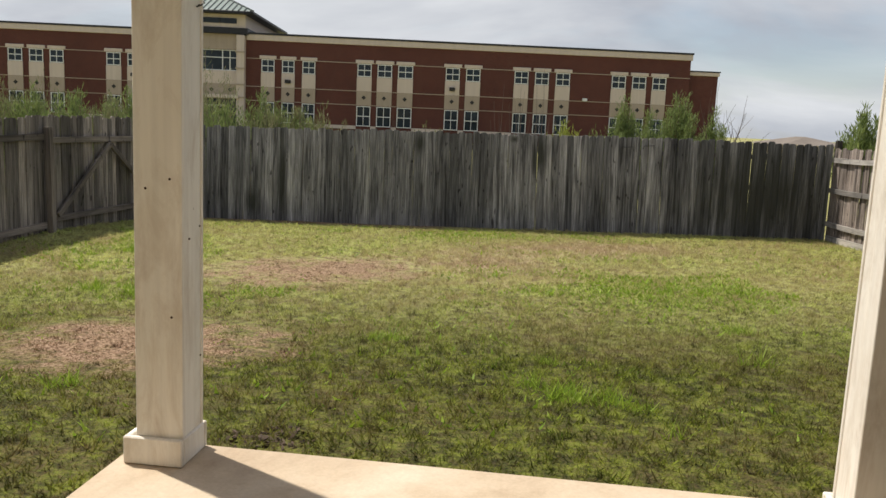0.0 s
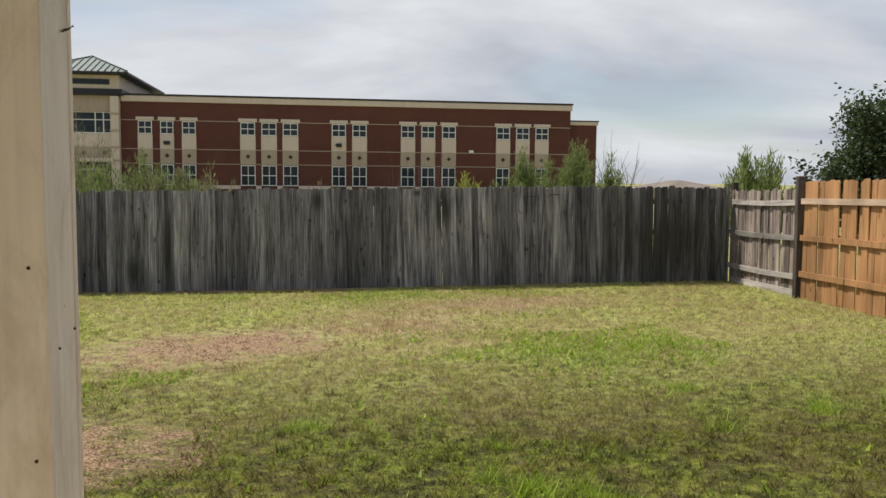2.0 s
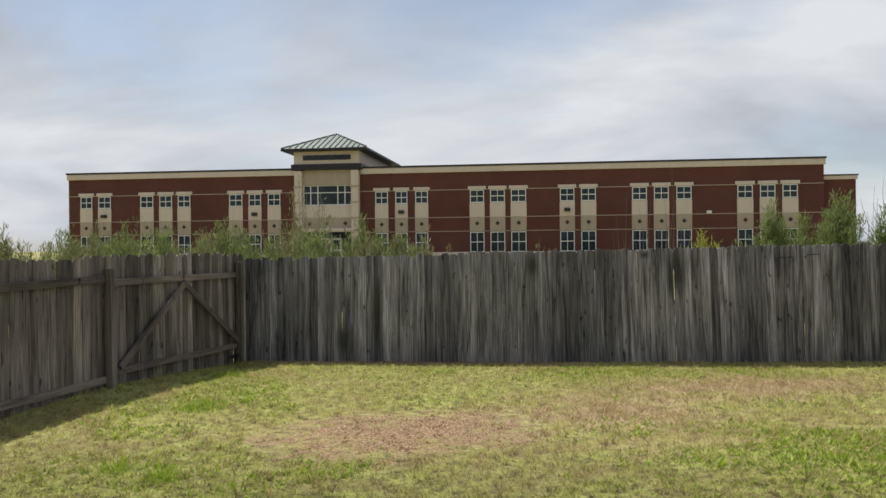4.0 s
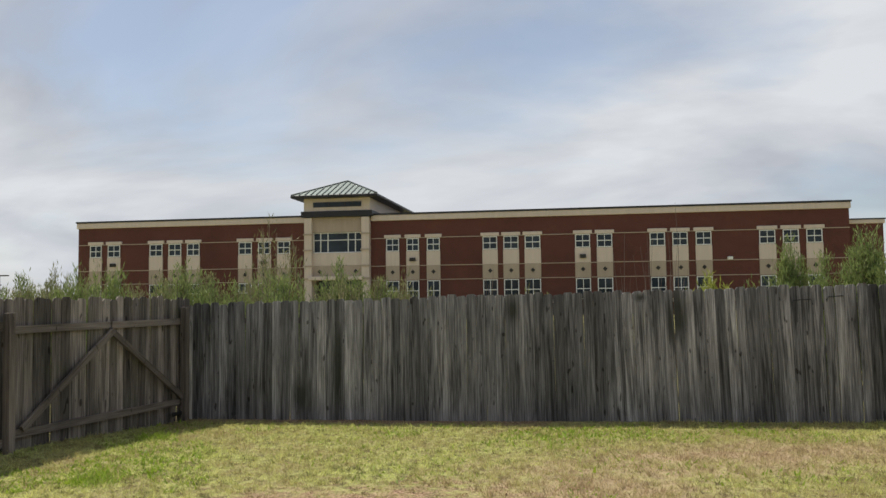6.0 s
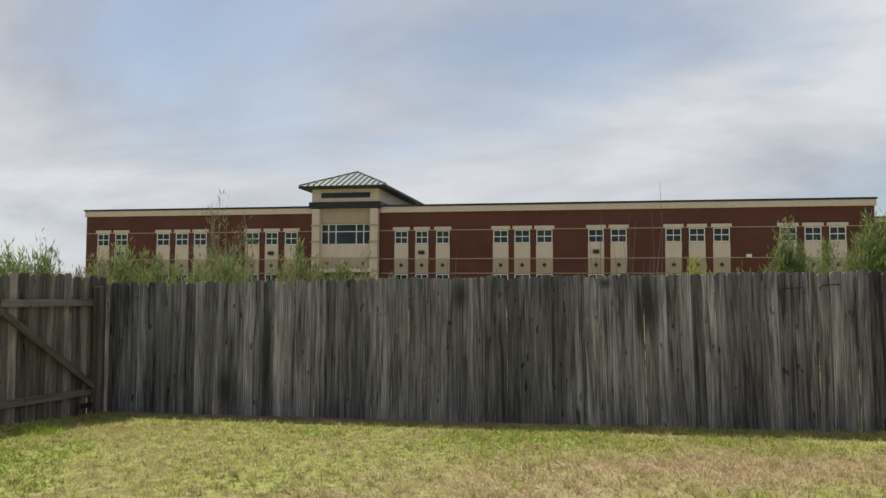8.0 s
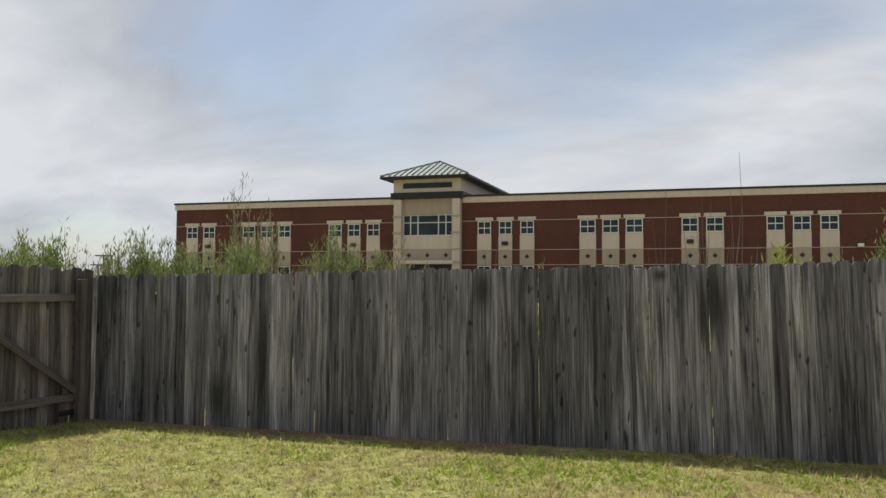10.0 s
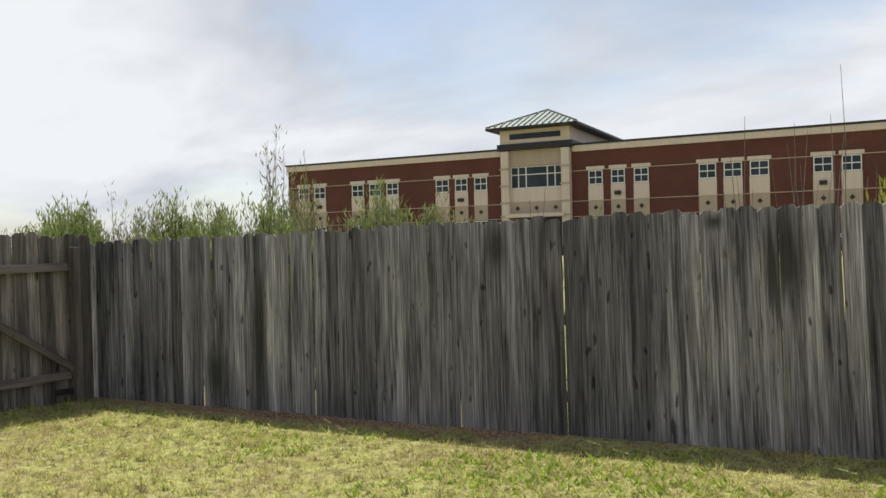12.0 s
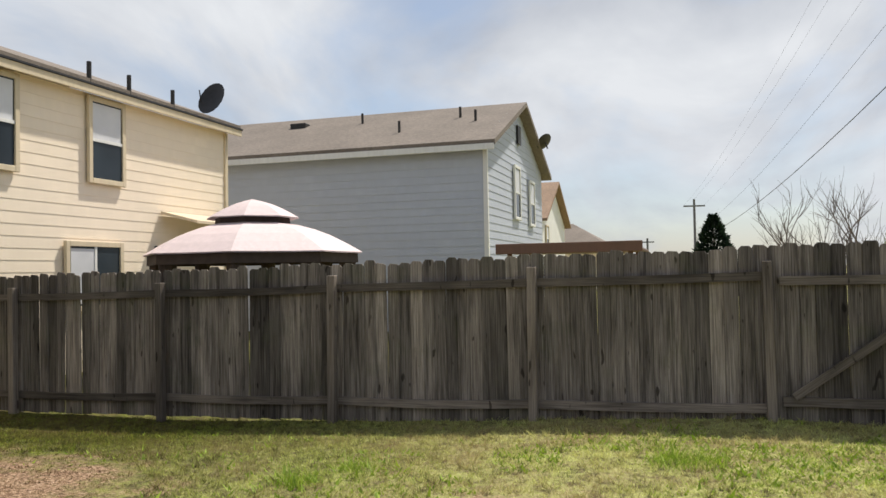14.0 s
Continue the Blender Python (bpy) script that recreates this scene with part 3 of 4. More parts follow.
for (ua, za), (ub, zb) in (((1.46, 1.43), (-0.02, 0.40)), ((1.40, 1.43), (2.84, 0.38))):
    d = math.hypot(ub - ua, zb - za)
    ang = math.degrees(math.atan2(zb - za, ub - ua))
    part("brace", block(0, -0.02, -0.04, d, 0.02, 0.04, 0.003), M_RAIL, gate, "diagonal brace board", pose(ua, 0.096, za, 0, -ang, 0))
part("latch", block(-0.1, 0.05, -0.03, 0.12, 0.08, 0.03, 0.006), M_DARK, gate, "dark metal latch near the ground", pose(0.06, 0.02, 0.17))

# the sunlit side: three rails and a dark tall post, one new panel
right = empty("wooden_fence", pose(7.27, -0.02, 0.10, 0, 0, -92.5) @ pose(0, 0, 0, 0, -1.0, 0), "sunlit grey-brown picket fence with three pale rails", "fence")
run(right, picket_set(M_RIGHT, 14, 0.137, 1.76, 0.02), 2.36, 0.14, 0.7)
for z in (0.36, 0.99, 1.56):
    rail(right, 0.02, 2.34, -0.035, z, M_RAILR, (0.04, 0.09), "", 0.02)
part("kick_board", block(0.05, -0.05, 0.0, 2.34, -0.03, 0.15, 0.004), M_RAILR, right, "pale board along the fence's foot")
part("post", block(-0.05, -0.09, -0.3, 0.05, 0.05, 1.98, 0.006), M_POST, right, "dark tall fence post", pose(2.42, 0, 0))
part("post", block(-0.05, 0.02, -0.3, 0.05, 0.12, 1.92, 0.006), M_POST, right, "dark tall fence post", pose(-0.05, 0, 0))
newp = empty("wooden_fence", pose(7.27, -0.02, 0.10, 0, 0, -92.5) @ pose(0, 0, 0, 0, -1.0, 0) @ pose(2.49, 0, 0), "new orange cedar fence panel between weathered ones", "fence")
run(newp, picket_set(M_NEW, 10, 0.139, 1.88, 0.012), 2.45, 0.141, 0.3, 0.003)
for z in (0.42, 1.0, 1.58):
    rail(newp, 0.0, 2.4, -0.035, z, M_NEWR if z > 1.2 else M_NEW, (0.04, 0.09))
old = empty("wooden_fence", pose(7.27, -0.02, 0.10, 0, 0, -92.5) @ pose(0, 0, 0, 0, -1.0, 0) @ pose(4.95, 0, 0), "sunlit grey-brown picket fence beside the new panel", "fence")
run(old, picket_set(M_RIGHT, 12, 0.137, 1.78, 0.02), 9.6, 0.14, 0.7)
for i in range(4):
    for z in (0.36, 0.99, 1.56):
        rail(old, 2.4 * i + 0.05, 2.4 * i + 2.36, -0.035, z, M_RAILR)
    part("post", block(-0.045, -0.08, -0.3, 0.045, 0.03, 1.75, 0.006), M_FPOST, old, "", pose(2.4 * i, 0, 0))


# ---- the long brick building beyond the fence ----
BY = 48.0
building = empty("brick_building", pose(-0.3, BY, 0.09) @ Matrix.Diagonal((0.985, 1.0, 1.0, 1.0)), "long two-storey red brick institutional building with stone window strips", "building")
BL, BR = -38.9, 19.75
STRIPS = [(-37.87, -36.8), (-36.32, -35.19), (-32.7, -31.55), (-31.08, -29.96), (-29.52, -28.41), (-25.21, -24.07), (-23.6, -22.53), (-22.02, -20.95),
          (-13.37, -12.32), (-11.79, -10.79), (-10.23, -9.19), (-6.0, -4.86), (-4.45, -3.28), (-2.87, -1.67), (0.81, 1.94), (2.38, 3.53),
          (6.13, 7.26), (7.72, 8.84), (9.34, 10.48), (13.68, 14.82), (15.27, 16.4), (16.84, 17.96)]
part("wall", block(BL, 0, -0.2, -19.5, 14, 7.5), M_BRICK, building, "red brick wall")
part("wall", block(-14.6, 0, -0.2, BR, 14, 7.5), M_BRICK, building, "red brick wall")
part("wall", block(-19.5, 1.2, -0.2, -14.6, 14, 7.5), M_BRICK, building, "red brick wall")
part("wall", block(BR, 0.6, -0.2, BR + 2.4, 14, 6.45), M_BRICK, building, "lower red brick end wing")
part("cornice", block(BR + 0.11, 0.48, 6.45, BR + 2.5, 14, 6.74, 0.03), M_STONE, building, "pale stone cornice")
part("coping", block(BR + 0.16, 0.44, 6.74, BR + 2.55, 14, 6.82), M_BLACK, building, "black metal coping")
for x0, x1 in ((BL - 0.1, -19.7), (-14.5, BR + 0.1)):
    part("cornice", block(x0, -0.14, 7.5, x1, 14.1, 7.94, 0.03), M_STONE, building, "pale stone cornice")
    part("coping", block(x0 - 0.05, -0.2, 7.94, x1 + 0.05, 14.2, 8.06), M_BLACK, building, "black metal coping")
for z, h in ((6.15, 0.055), (4.07, 0.055), (3.02, 0.05), (1.22, 0.26)):
    edges = [BL] + [v for s in STRIPS for v in s] + [BR]
    for a, b in zip(edges[0::2], edges[1::2]):
        for c, d in (((a, b),) if not (a < -17 < b) else ((a, -19.72), (-14.52, b))):
            part("band", block(c + 0.002, -0.05, z, d - 0.002, 0.02, z + h), M_STONE if h > 0.1 else M_TAN, building, "thin pale stone band")


def strip_window(x0, x1, z0, z1):
    w = part("window", block(x0 + 0.03, -0.03, z0, x1 - 0.03, 0.03, z1), M_GLASS, building, "dark four-light window")
    xm, zm, t = (x0 + x1) / 2, z0 + (z1 - z0) * 0.5, 0.03
    for a in ((x0 + 0.03, z0, x0 + 0.09, z1), (x1 - 0.09, z0, x1 - 0.03, z1), (xm - t * 0.7, z0, xm + t * 0.7, z1)):
        part("mullion", block(a[0], -0.07, a[1], a[2], -0.032, a[3]), M_WHITE, w)
    for zz in (z0, zm - t, z1 - 0.06):
        part("mullion", block(x0 + 0.03, -0.075, zz, x1 - 0.03, -0.034, zz + 2 * t), M_WHITE, w)


for i, (x0, x1) in enumerate(STRIPS):
    strip_window(x0, x1, 5.18, 6.14)
    strip_window(x0, x1, 1.46, 2.98)
    part("window_head", block(x0 - 0.12, -0.12, 6.16, x1 + 0.12, 0.02, 6.42, 0.02), M_STONE, building, "pale stone window head")
    part("spandrel", block(x0, -0.09, 4.10, x1, 0.02, 5.16), M_STONE, building, "pale stone panel")
    part("spandrel", block(x0, -0.085, 3.02, x1, 0.02, 4.09), M_TAN, building, "tan stone panel")
    xm = (x0 + x1) / 2
    part("medallion", Shape().box(-0.12, -0.02, -0.12, 0.12, 0.02, 0.12), M_DARK, building, "dark diamond tile", pose(xm, -0.095, 3.62, 0, 45, 0))
    if i in (1, 6, 9, 14):
        part("wall_lamp", block(xm - 0.22, -0.34, 4.42, xm + 0.22, -0.092, 4.68, 0.03), M_DARK, building, "dark box-shaped wall lamp")
part("wall_lamp", block(11.5, -0.3, 4.1, 11.85, -0.002, 4.32, 0.03), M_WHITE, building, "pale box-shaped wall lamp")
# the entrance tower
for x0, x1 in ((-19.68, -19.08), (-15.16, -14.56)):
    part("pier", block(x0, -0.55, -0.2, x1, 1.2, 7.82, 0.03), M_STONE, building, "pale stone entrance pier")
    for z in (3.15, 4.1, 5.3, 6.5):
        part("band", block(x0 - 0.06, -0.62, z, x1 + 0.06, -0.552, z + 0.12), M_TAN, building, "tan stone band")
part("panel", block(-19.08, -0.2, 6.72, -15.16, 1.2, 7.86), M_TAN, building, "tan panel over the entrance window")
part("panel", block(-19.08, -0.2, 4.2, -15.16, 1.2, 5.16), M_STONE, building, "pale stone panel")
part("panel", block(-19.08, -0.22, 3.38, -15.16, 1.2, 4.19), M_TAN, building, "tan stone panel")
part("ledge", block(-19.3, -0.75, 3.1, -14.95, 1.2, 3.375, 0.03), M_STONE, building, "stone ledge over the doors")
for k in range(3):
    part("medallion", Shape().box(-0.12, -0.02, -0.12, 0.12, 0.02, 0.12), M_DARK, building, "dark diamond tile", pose(-18.55 + 1.43 * k, -0.235, 3.75, 0, 45, 0))
ew = part("window", block(-19.08, -0.02, 5.17, -15.16, 0.05, 6.71), M_GLASS, building, "wide dark entrance window")
for x in (-19.05, -18.5, -17.92, -16.32, -15.75, -15.2):
    part("mullion", block(x - 0.035, -0.08, 5.17, x + 0.035, -0.022, 6.71), M_WHITE, ew)
for z in (5.17, 6.1, 6.64):
    part("mullion", block(-19.08, -0.085, z, -15.16, -0.024, z + 0.06), M_WHITE, ew)
door = part("entrance_door", block(-18.9, 0.7, 0.9, -15.3, 0.75, 3.05), M_GLASS, building, "dark glazed entrance")
for x in (-17.95, -17.1, -16.3):
    part("door_frame", block(x - 0.09, 0.6, 0.9, x + 0.09, 0.69, 2.6), M_WHITE, door, "white door frame")
for z in (1.6, 2.48):
    part("door_frame", block(-18.0, 0.59, z, -16.25, 0.685, z + 0.16), M_WHITE, door, "white door frame")
part("parapet", block(-19.9, -0.62, 7.87, -14.3, 4.5, 8.3), M_BLACK, building, "dark band under the tower")
part("tower_wall", block(-19.7, -0.5, 8.3, -14.5, 12.0, 9.3), M_STONE, building, "pale tower wall under the roof")
cw = part("window", block(-18.95, -0.55, 8.6, -15.15, -0.502, 8.98), M_GLASS, building, "dark clerestory window")
for x in (-17.7, -16.4):
    part("mullion", block(x - 0.03, -0.6, 8.6, x + 0.03, -0.552, 8.98), M_DARK, cw)
part("eave", block(-20.5, -1.3, 9.26, -13.7, 12.8, 9.46, 0.03), M_BLACK, building, "dark roof eave")
roof = Shape()
tx0, tx1, ty0, ty1, tz, pz = -20.45, -13.75, -1.25, 12.75, 9.46, 10.98
roof.add([(tx0, ty0, tz), (tx1, ty0, tz), (tx1, ty1, tz), (tx0, ty1, tz), (-17.1, 2.6, pz), (-17.1, 9.4, pz)],
         [(0, 1, 4), (1, 2, 5, 4), (2, 3, 5), (3, 0, 4, 5), (3, 2, 1, 0)])
tower_roof = part("roof", roof, M_GREENROOF, building, "green-grey standing-seam metal hip roof")
for i in range(15):
    x = tx0 + 0.2 + (tx1 - tx0 - 0.4) * i / 14
    k = 1 - abs(x + 17.1) / (tx1 - tx0) * 2
    part("seam", Shape().tube([(x, ty0 - 0.01, tz + 0.03), (x, ty0 + (2.6 - ty0) * k, tz + (pz - tz) * k + 0.03)], [0.05, 0.05], 4), M_SEAM, tower_roof)
for sx in (tx0, tx1):
    part("seam", Shape().tube([(sx, ty0, tz + 0.03), (-17.1, 2.6, pz + 0.03)], [0.07, 0.07], 4), M_SEAM, tower_roof)
part("vent", block(3.6, 3, 8.0, 3.9, 3.3, 8.3), M_DARK, building, "small roof vent")


# ---- neighbouring houses ----
def gable(parent, x0, x1, y0, y1, eave, ridge, over, mat, along="x"):
    s = Shape()
    t = 0.16
    k = (ridge - eave) / ((y1 - y0) / 2 if along == "x" else (x1 - x0) / 2)
    if along == "x":
        ym = (y0 + y1) / 2
        for sgn, ye in ((-1, y0 - over), (1, y1 + over)):
            ze = eave - k * over
            a, b = x0 - over, x1 + over
            s.add([(a, ye, ze), (b, ye, ze), (b, ym, ridge), (a, ym, ridge), (a, ye, ze + t), (b, ye, ze + t), (b, ym, ridge + t), (a, ym, ridge + t)],
                  [(0, 1, 2, 3), (7, 6, 5, 4), (0, 4, 5, 1), (1, 5, 6, 2), (3, 2, 6, 7), (0, 3, 7, 4)])
    else:
        xm = (x0 + x1) / 2
        for sgn, xe in ((-1, x0 - over), (1, x1 + over)):
            ze = eave - k * over
            a, b = y0 - over, y1 + over
            s.add([(xe, a, ze), (xe, b, ze), (xm, b, ridge), (xm, a, ridge), (xe, a, ze + t), (xe, b, ze + t), (xm, b, ridge + t), (xm, a, ridge + t)],
                  [(0, 1, 2, 3), (7, 6, 5, 4), (0, 4, 5, 1), (1, 5, 6, 2), (3, 2, 6, 7), (0, 3, 7, 4)])
    return part("roof", s, mat, parent, "low-pitched shingle roof")


def boards(parent, mat, along, fixed, a, b, z0, z1, face, step=0.2, gable_top=None, lip=0.03):
    """Lap siding: each board leans out at its foot. along: the axis it runs on; face: the way it looks, +1 or -1."""
    z = z0
    made = None
    while z < z1 - 0.02:
        a1, b1 = a, b
        if gable_top and z > gable_top[0]:
            k = (z - gable_top[0]) / (gable_top[1] - gable_top[0])
            a1, b1 = a + (b - a) / 2 * k, b - (b - a) / 2 * k
            if b1 - a1 < 0.3:
                break
        h = min(step, z1 - z)
        o = face * lip
        if along == "x":
            vs = [(a1, fixed, z), (b1, fixed, z), (b1, fixed + o, z), (a1, fixed + o, z), (a1, fixed, z + h), (b1, fixed, z + h), (b1, fixed + o * 0.25, z + h), (a1, fixed + o * 0.25, z + h)]
        else:
            vs = [(fixed, a1, z), (fixed, b1, z), (fixed + o, b1, z), (fixed + o, a1, z), (fixed, a1, z + h), (fixed, b1, z + h), (fixed + o * 0.25, b1, z + h), (fixed + o * 0.25, a1, z + h)]
        part("siding_board", Shape().add(vs, [(0, 1, 2, 3), (7, 6, 5, 4), (3, 2, 6, 7), (0, 3, 7, 4), (1, 5, 6, 2), (0, 4, 5, 1)]), mat, parent)
        z += step


def sash_window(parent, u0, u1, z0, z1, y, face, blind=True, slider=False, trim=None):
    """A window on a wall that runs along x, standing proud of the siding."""
    d = lambda a, b: (min(y + face * a, y + face * b), max(y + face * a, y + face * b))
    w = part("window", block(u0, d(0.0, 0.04)[0], z0, u1, d(0.0, 0.04)[1], z1), M_GLASS, parent, "sash window with a pale blind behind the glass")
    t = 0.1
    for a in ((u0 - t, z0 - t, u0, z1 + t), (u1, z0 - t, u1 + t, z1 + t), (u0, z1, u1, z1 + t), (u0, z0 - t, u1, z0)):
        part("window_frame", block(a[0], d(0, 0.075)[0], a[1], a[2], d(0, 0.075)[1], a[3], 0.006), trim or M_TRIM, w)
    zm, um = (z0 + z1) / 2, (u0 + u1) / 2
    if slider:
        part("mullion", block(um - 0.03, d(0.042, 0.06)[0], z0, um + 0.03, d(0.042, 0.06)[1], z1), M_WHITE, w)
        part("pane", block(um + 0.03, d(0.041, 0.046)[0], z0 + 0.04, u1 - 0.04, d(0.041, 0.046)[1], z1 - 0.04), M_BLIND, w)
    else:
        part("mullion", block(u0, d(0.042, 0.06)[0], zm - 0.03, u1, d(0.042, 0.06)[1], zm + 0.03), M_WHITE, w)
        if blind:
            part("pane", block(u0 + 0.03, d(0.041, 0.046)[0], zm + 0.03, u1 - 0.03, d(0.041, 0.046)[1], z1 - 0.03), M_BLIND, w)
    return w


def vent_pipe(parent, x, y, z, h=0.42):
    part("vent_pipe", Shape().tube([(x, y, z - 0.2), (x, y, z + h)], [0.045, 0.045], 8), M_DARK, parent, "dark roof vent pipe")


def dish(parent, m, size):
    s = Shape()
    rings, seg = 4, 16
    vs = [(0, 0, 0)]
    for r in range(1, rings + 1):
        k = r / rings
        vs += [(size * k * math.cos(2 * math.pi * a / seg), size * 0.8 * k * math.sin(2 * math.pi * a / seg), 0.18 * size * k * k) for a in range(seg)]
    fs = [(0, 1 + a, 1 + (a + 1) % seg) for a in range(seg)]
    for r in range(rings - 1):
        o, p = 1 + r * seg, 1 + (r + 1) * seg
        fs += [(o + a, p + a, p + (a + 1) % seg, o + (a + 1) % seg) for a in range(seg)]
    n = len(vs)
    fs += [tuple(i + n for i in f[::-1]) for f in fs]
    vs += [(x, y, z - 0.012) for x, y, z in vs]
    s.add(vs, fs)
    d = part("satellite_dish", s, M_DARK, parent, "dark round satellite dish", m, True)
    part("arm", Shape().tube([(0, 0, -0.01), (0, -0.15, -0.22)], [0.025, 0.025], 6), M_DARK, d)
    part("arm", Shape().tube([(0, -size * 0.7, 0.05), (0, -0.1, size * 0.9)], [0.015, 0.015], 6), M_DARK, d)
    return d


house_a = empty("house", pose(-17.22, -13.63, 0, 0, 0, TURN), "two-storey cream house with lap siding and low roof", "house")
part("wall", block(0.3, -9.0, -0.2, 14.0, -0.035, 5.28), M_SIDEA, house_a, "cream siding wall")
boards(house_a, M_SIDEA, "x", -0.034, 0.42, 13.9, 0.1, 5.26, 1, 0.212, None, 0.009)
part("corner_trim", block(0.27, -0.16, 0.0, 0.4, 0.012, 5.26, 0.005), M_TRIM, house_a)
gable(house_a, 0.3, 14.0, -9.0, -0.03, 5.42, 7.1, 0.27, M_SHINGLE)
part("fascia", block(-0.02, 0.21, 5.21, 14.3, 0.25, 5.36, 0.005), M_TRIM, house_a, "cream fascia board")
part("drip_edge", block(-0.04, 0.20, 5.365, 14.32, 0.275, 5.40), M_BLACK, house_a, "dark drip edge along the eave")
part("soffit", block(-0.02, -0.03, 5.285, 14.3, 0.21, 5.31), M_TRIM, house_a)
sash_window(house_a, 4.33, 5.2, 3.62, 5.12, 0.0, 1)
sash_window(house_a, 7.1, 7.98, 3.62, 5.12, 0.0, 1)
sash_window(house_a, 4.42, 5.82, 1.15, 2.28, 0.0, 1, False, True)
for u in (5.45, 4.29, 2.82):
    vent_pipe(house_a, u, 0.2, 5.45, 0.36)
dish(house_a, pose(1.05, 0.1, 5.95, 15, 62, 10), 0.46)
awn = Shape().add([(0.8, 0.0, 3.06), (3.0, 0.0, 3.06), (3.05, 0.95, 2.82), (0.75, 0.95, 2.82), (0.8, 0.0, 3.12), (3.0, 0.0, 3.12), (3.05, 0.95, 2.88), (0.75, 0.95, 2.88)],
                  [(3, 2, 1, 0), (4, 5, 6, 7), (0, 1, 5, 4), (1, 2, 6, 5), (2, 3, 7, 6), (3, 0, 4, 7)])
part("awning", awn, M_TRIM, house_a, "small cream awning over the back door")
part("wall_lantern", block(3.1, 0.0, 2.05, 3.25, 0.16, 2.35, 0.02), M_DARK, house_a, "dark wall lantern")

house_b = empty("house", pose(-21.22, -7.53, 0, 0, 0, TURN), "two-storey blue-grey house with lap siding and brown shingle roof", "house")
BW = 9.4
part("wall", block(-BW, -13.0, -0.2, -0.035, -0.035, 5.40), M_SIDEB, house_b, "blue-grey siding wall")
boards(house_b, M_SIDEB, "y", -0.034, -12.9, -0.05, 0.3, 5.36, 1, 0.235, None, 0.018)
gb = Shape().prism([(-BW, 5.40), (-0.035, 5.40), (-BW / 2, 7.3)], -13.0, -0.035)
part("wall", gb, M_SIDEB, house_b, "blue-grey gable wall")
boards(house_b, M_SIDEB, "x", -0.034, -BW + 0.05, -0.05, 0.3, 7.2, 1, 0.235, (5.4, 7.3), 0.018)
part("corner_trim", block(-0.12, -0.12, 0.0, 0.012, 0.012, 5.36, 0.005), M_SIDEW, house_b)
gable(house_b, -BW, -0.03, -13.0, -0.03, 5.46, 7.36, 0.36, M_SHINGLE, "y")
part("fascia", block(0.3, -13.3, 5.18, 0.36, 0.3, 5.36, 0.005), M_SIDEW, house_b, "pale gutter along the eave")
sash_window(house_b, -4.6, -3.8, 3.5, 5.15, 0.0, 1, True, False, M_SIDEW)
sash_window(house_b, -7.3, -6.5, 3.4, 4.9, 0.0, 1, True, False, M_SIDEW)
part("gable_vent", block(-4.95, 0.0, 6.05, -4.45, 0.06, 6.7, 0.01), M_DARK, house_b, "dark gable vent")
for x, y in ((-1.4, -3.2), (-2.3, -0.9), (-3.0, -1.6), (-3.2, -5.2)):
    vent_pipe(house_b, x, y, 5.46 + 0.40 * -x + 0.1, 0.42)
part("roof_vent", block(-3.6, -8.0, 6.9, -3.2, -7.4, 7.1, 0.02), M_DARK, house_b, "dark low roof vent")
dish(house_b, pose(-7.4, 0.5, 6.5, 55, 0, -20), 0.42)

house_c = empty("house", pose(-44.62, -6.73, -0.55, 0, 0, TURN), "white two-storey house with a tan roof farther along", "house")
part("wall", block(-9, -10, 0, 0, 0, 5.2), M_SIDEW, house_c)
gable(house_c, -9, 0, -10, 0, 5.25, 7.6, 0.4, M_SHINGLE2, "y")
part("wall", Shape().prism([(-9, 5.2), (0, 5.2), (-4.5, 7.4)], -10, -0.01), M_SIDEW, house_c)
sash_window(house_c, -2.0, -1.2, 3.4, 4.8, 0.02, 1)
house_d = empty("house", pose(-57.62, -5.53, 0, 0, 0, TURN), "far house with a grey hip roof", "house")
part("wall", block(-10, -8, 0, 0, 3.5, 2.9), M_SIDEA, house_d)
hip = Shape().add([(-10.5, -8.5, 2.9), (0.5, -8.5, 2.9), (0.5, 4.0, 2.9), (-10.5, 4.0, 2.9), (-5, -4, 5.3), (-5, 0, 5.3)], [(0, 1, 4), (1, 2, 5, 4), (2, 3, 5), (3, 0, 4, 5), (3, 2, 1, 0)])
part("roof", hip, M_SHINGLE, house_d, "grey hip roof")
house_e = empty("house", pose(-80.62, 2.97, 0, 0, 0, TURN), "low far house with a grey roof", "house")
part("wall", block(-8, -4, 0, 0, 4, 2.0), M_SIDEA, house_e)
part("roof", Shape().add([(-8.5, -4.5, 2.0), (0.5, -4.5, 2.0), (0.5, 4.5, 2.0), (-8.5, 4.5, 2.0), (-4, -2, 2.9), (-4, 2, 2.9)], [(0, 1, 4), (1, 2, 5, 4), (2, 3, 5), (3, 0, 4, 5), (3, 2, 1, 0)]), M_SHINGLE, house_e)
house_f = empty("house", pose(29.0, 52, 0.9), "far house whose roof tip shows over the fence", "house")
part("wall", block(0, 0, -0.5, 5, 7, 0.7), M_SIDEA, house_f)
part("roof", Shape().add([(-0.5, -0.5, 0.7), (5.5, -0.5, 0.7), (5.5, 7.5, 0.7), (-0.5, 7.5, 0.7), (2.5, 2.5, 1.4), (2.5, 4.5, 1.4)], [(0, 1, 4), (1, 2, 5, 4), (2, 3, 5), (3, 0, 4, 5), (3, 2, 1, 0)]), M_SHINGLE, house_f)

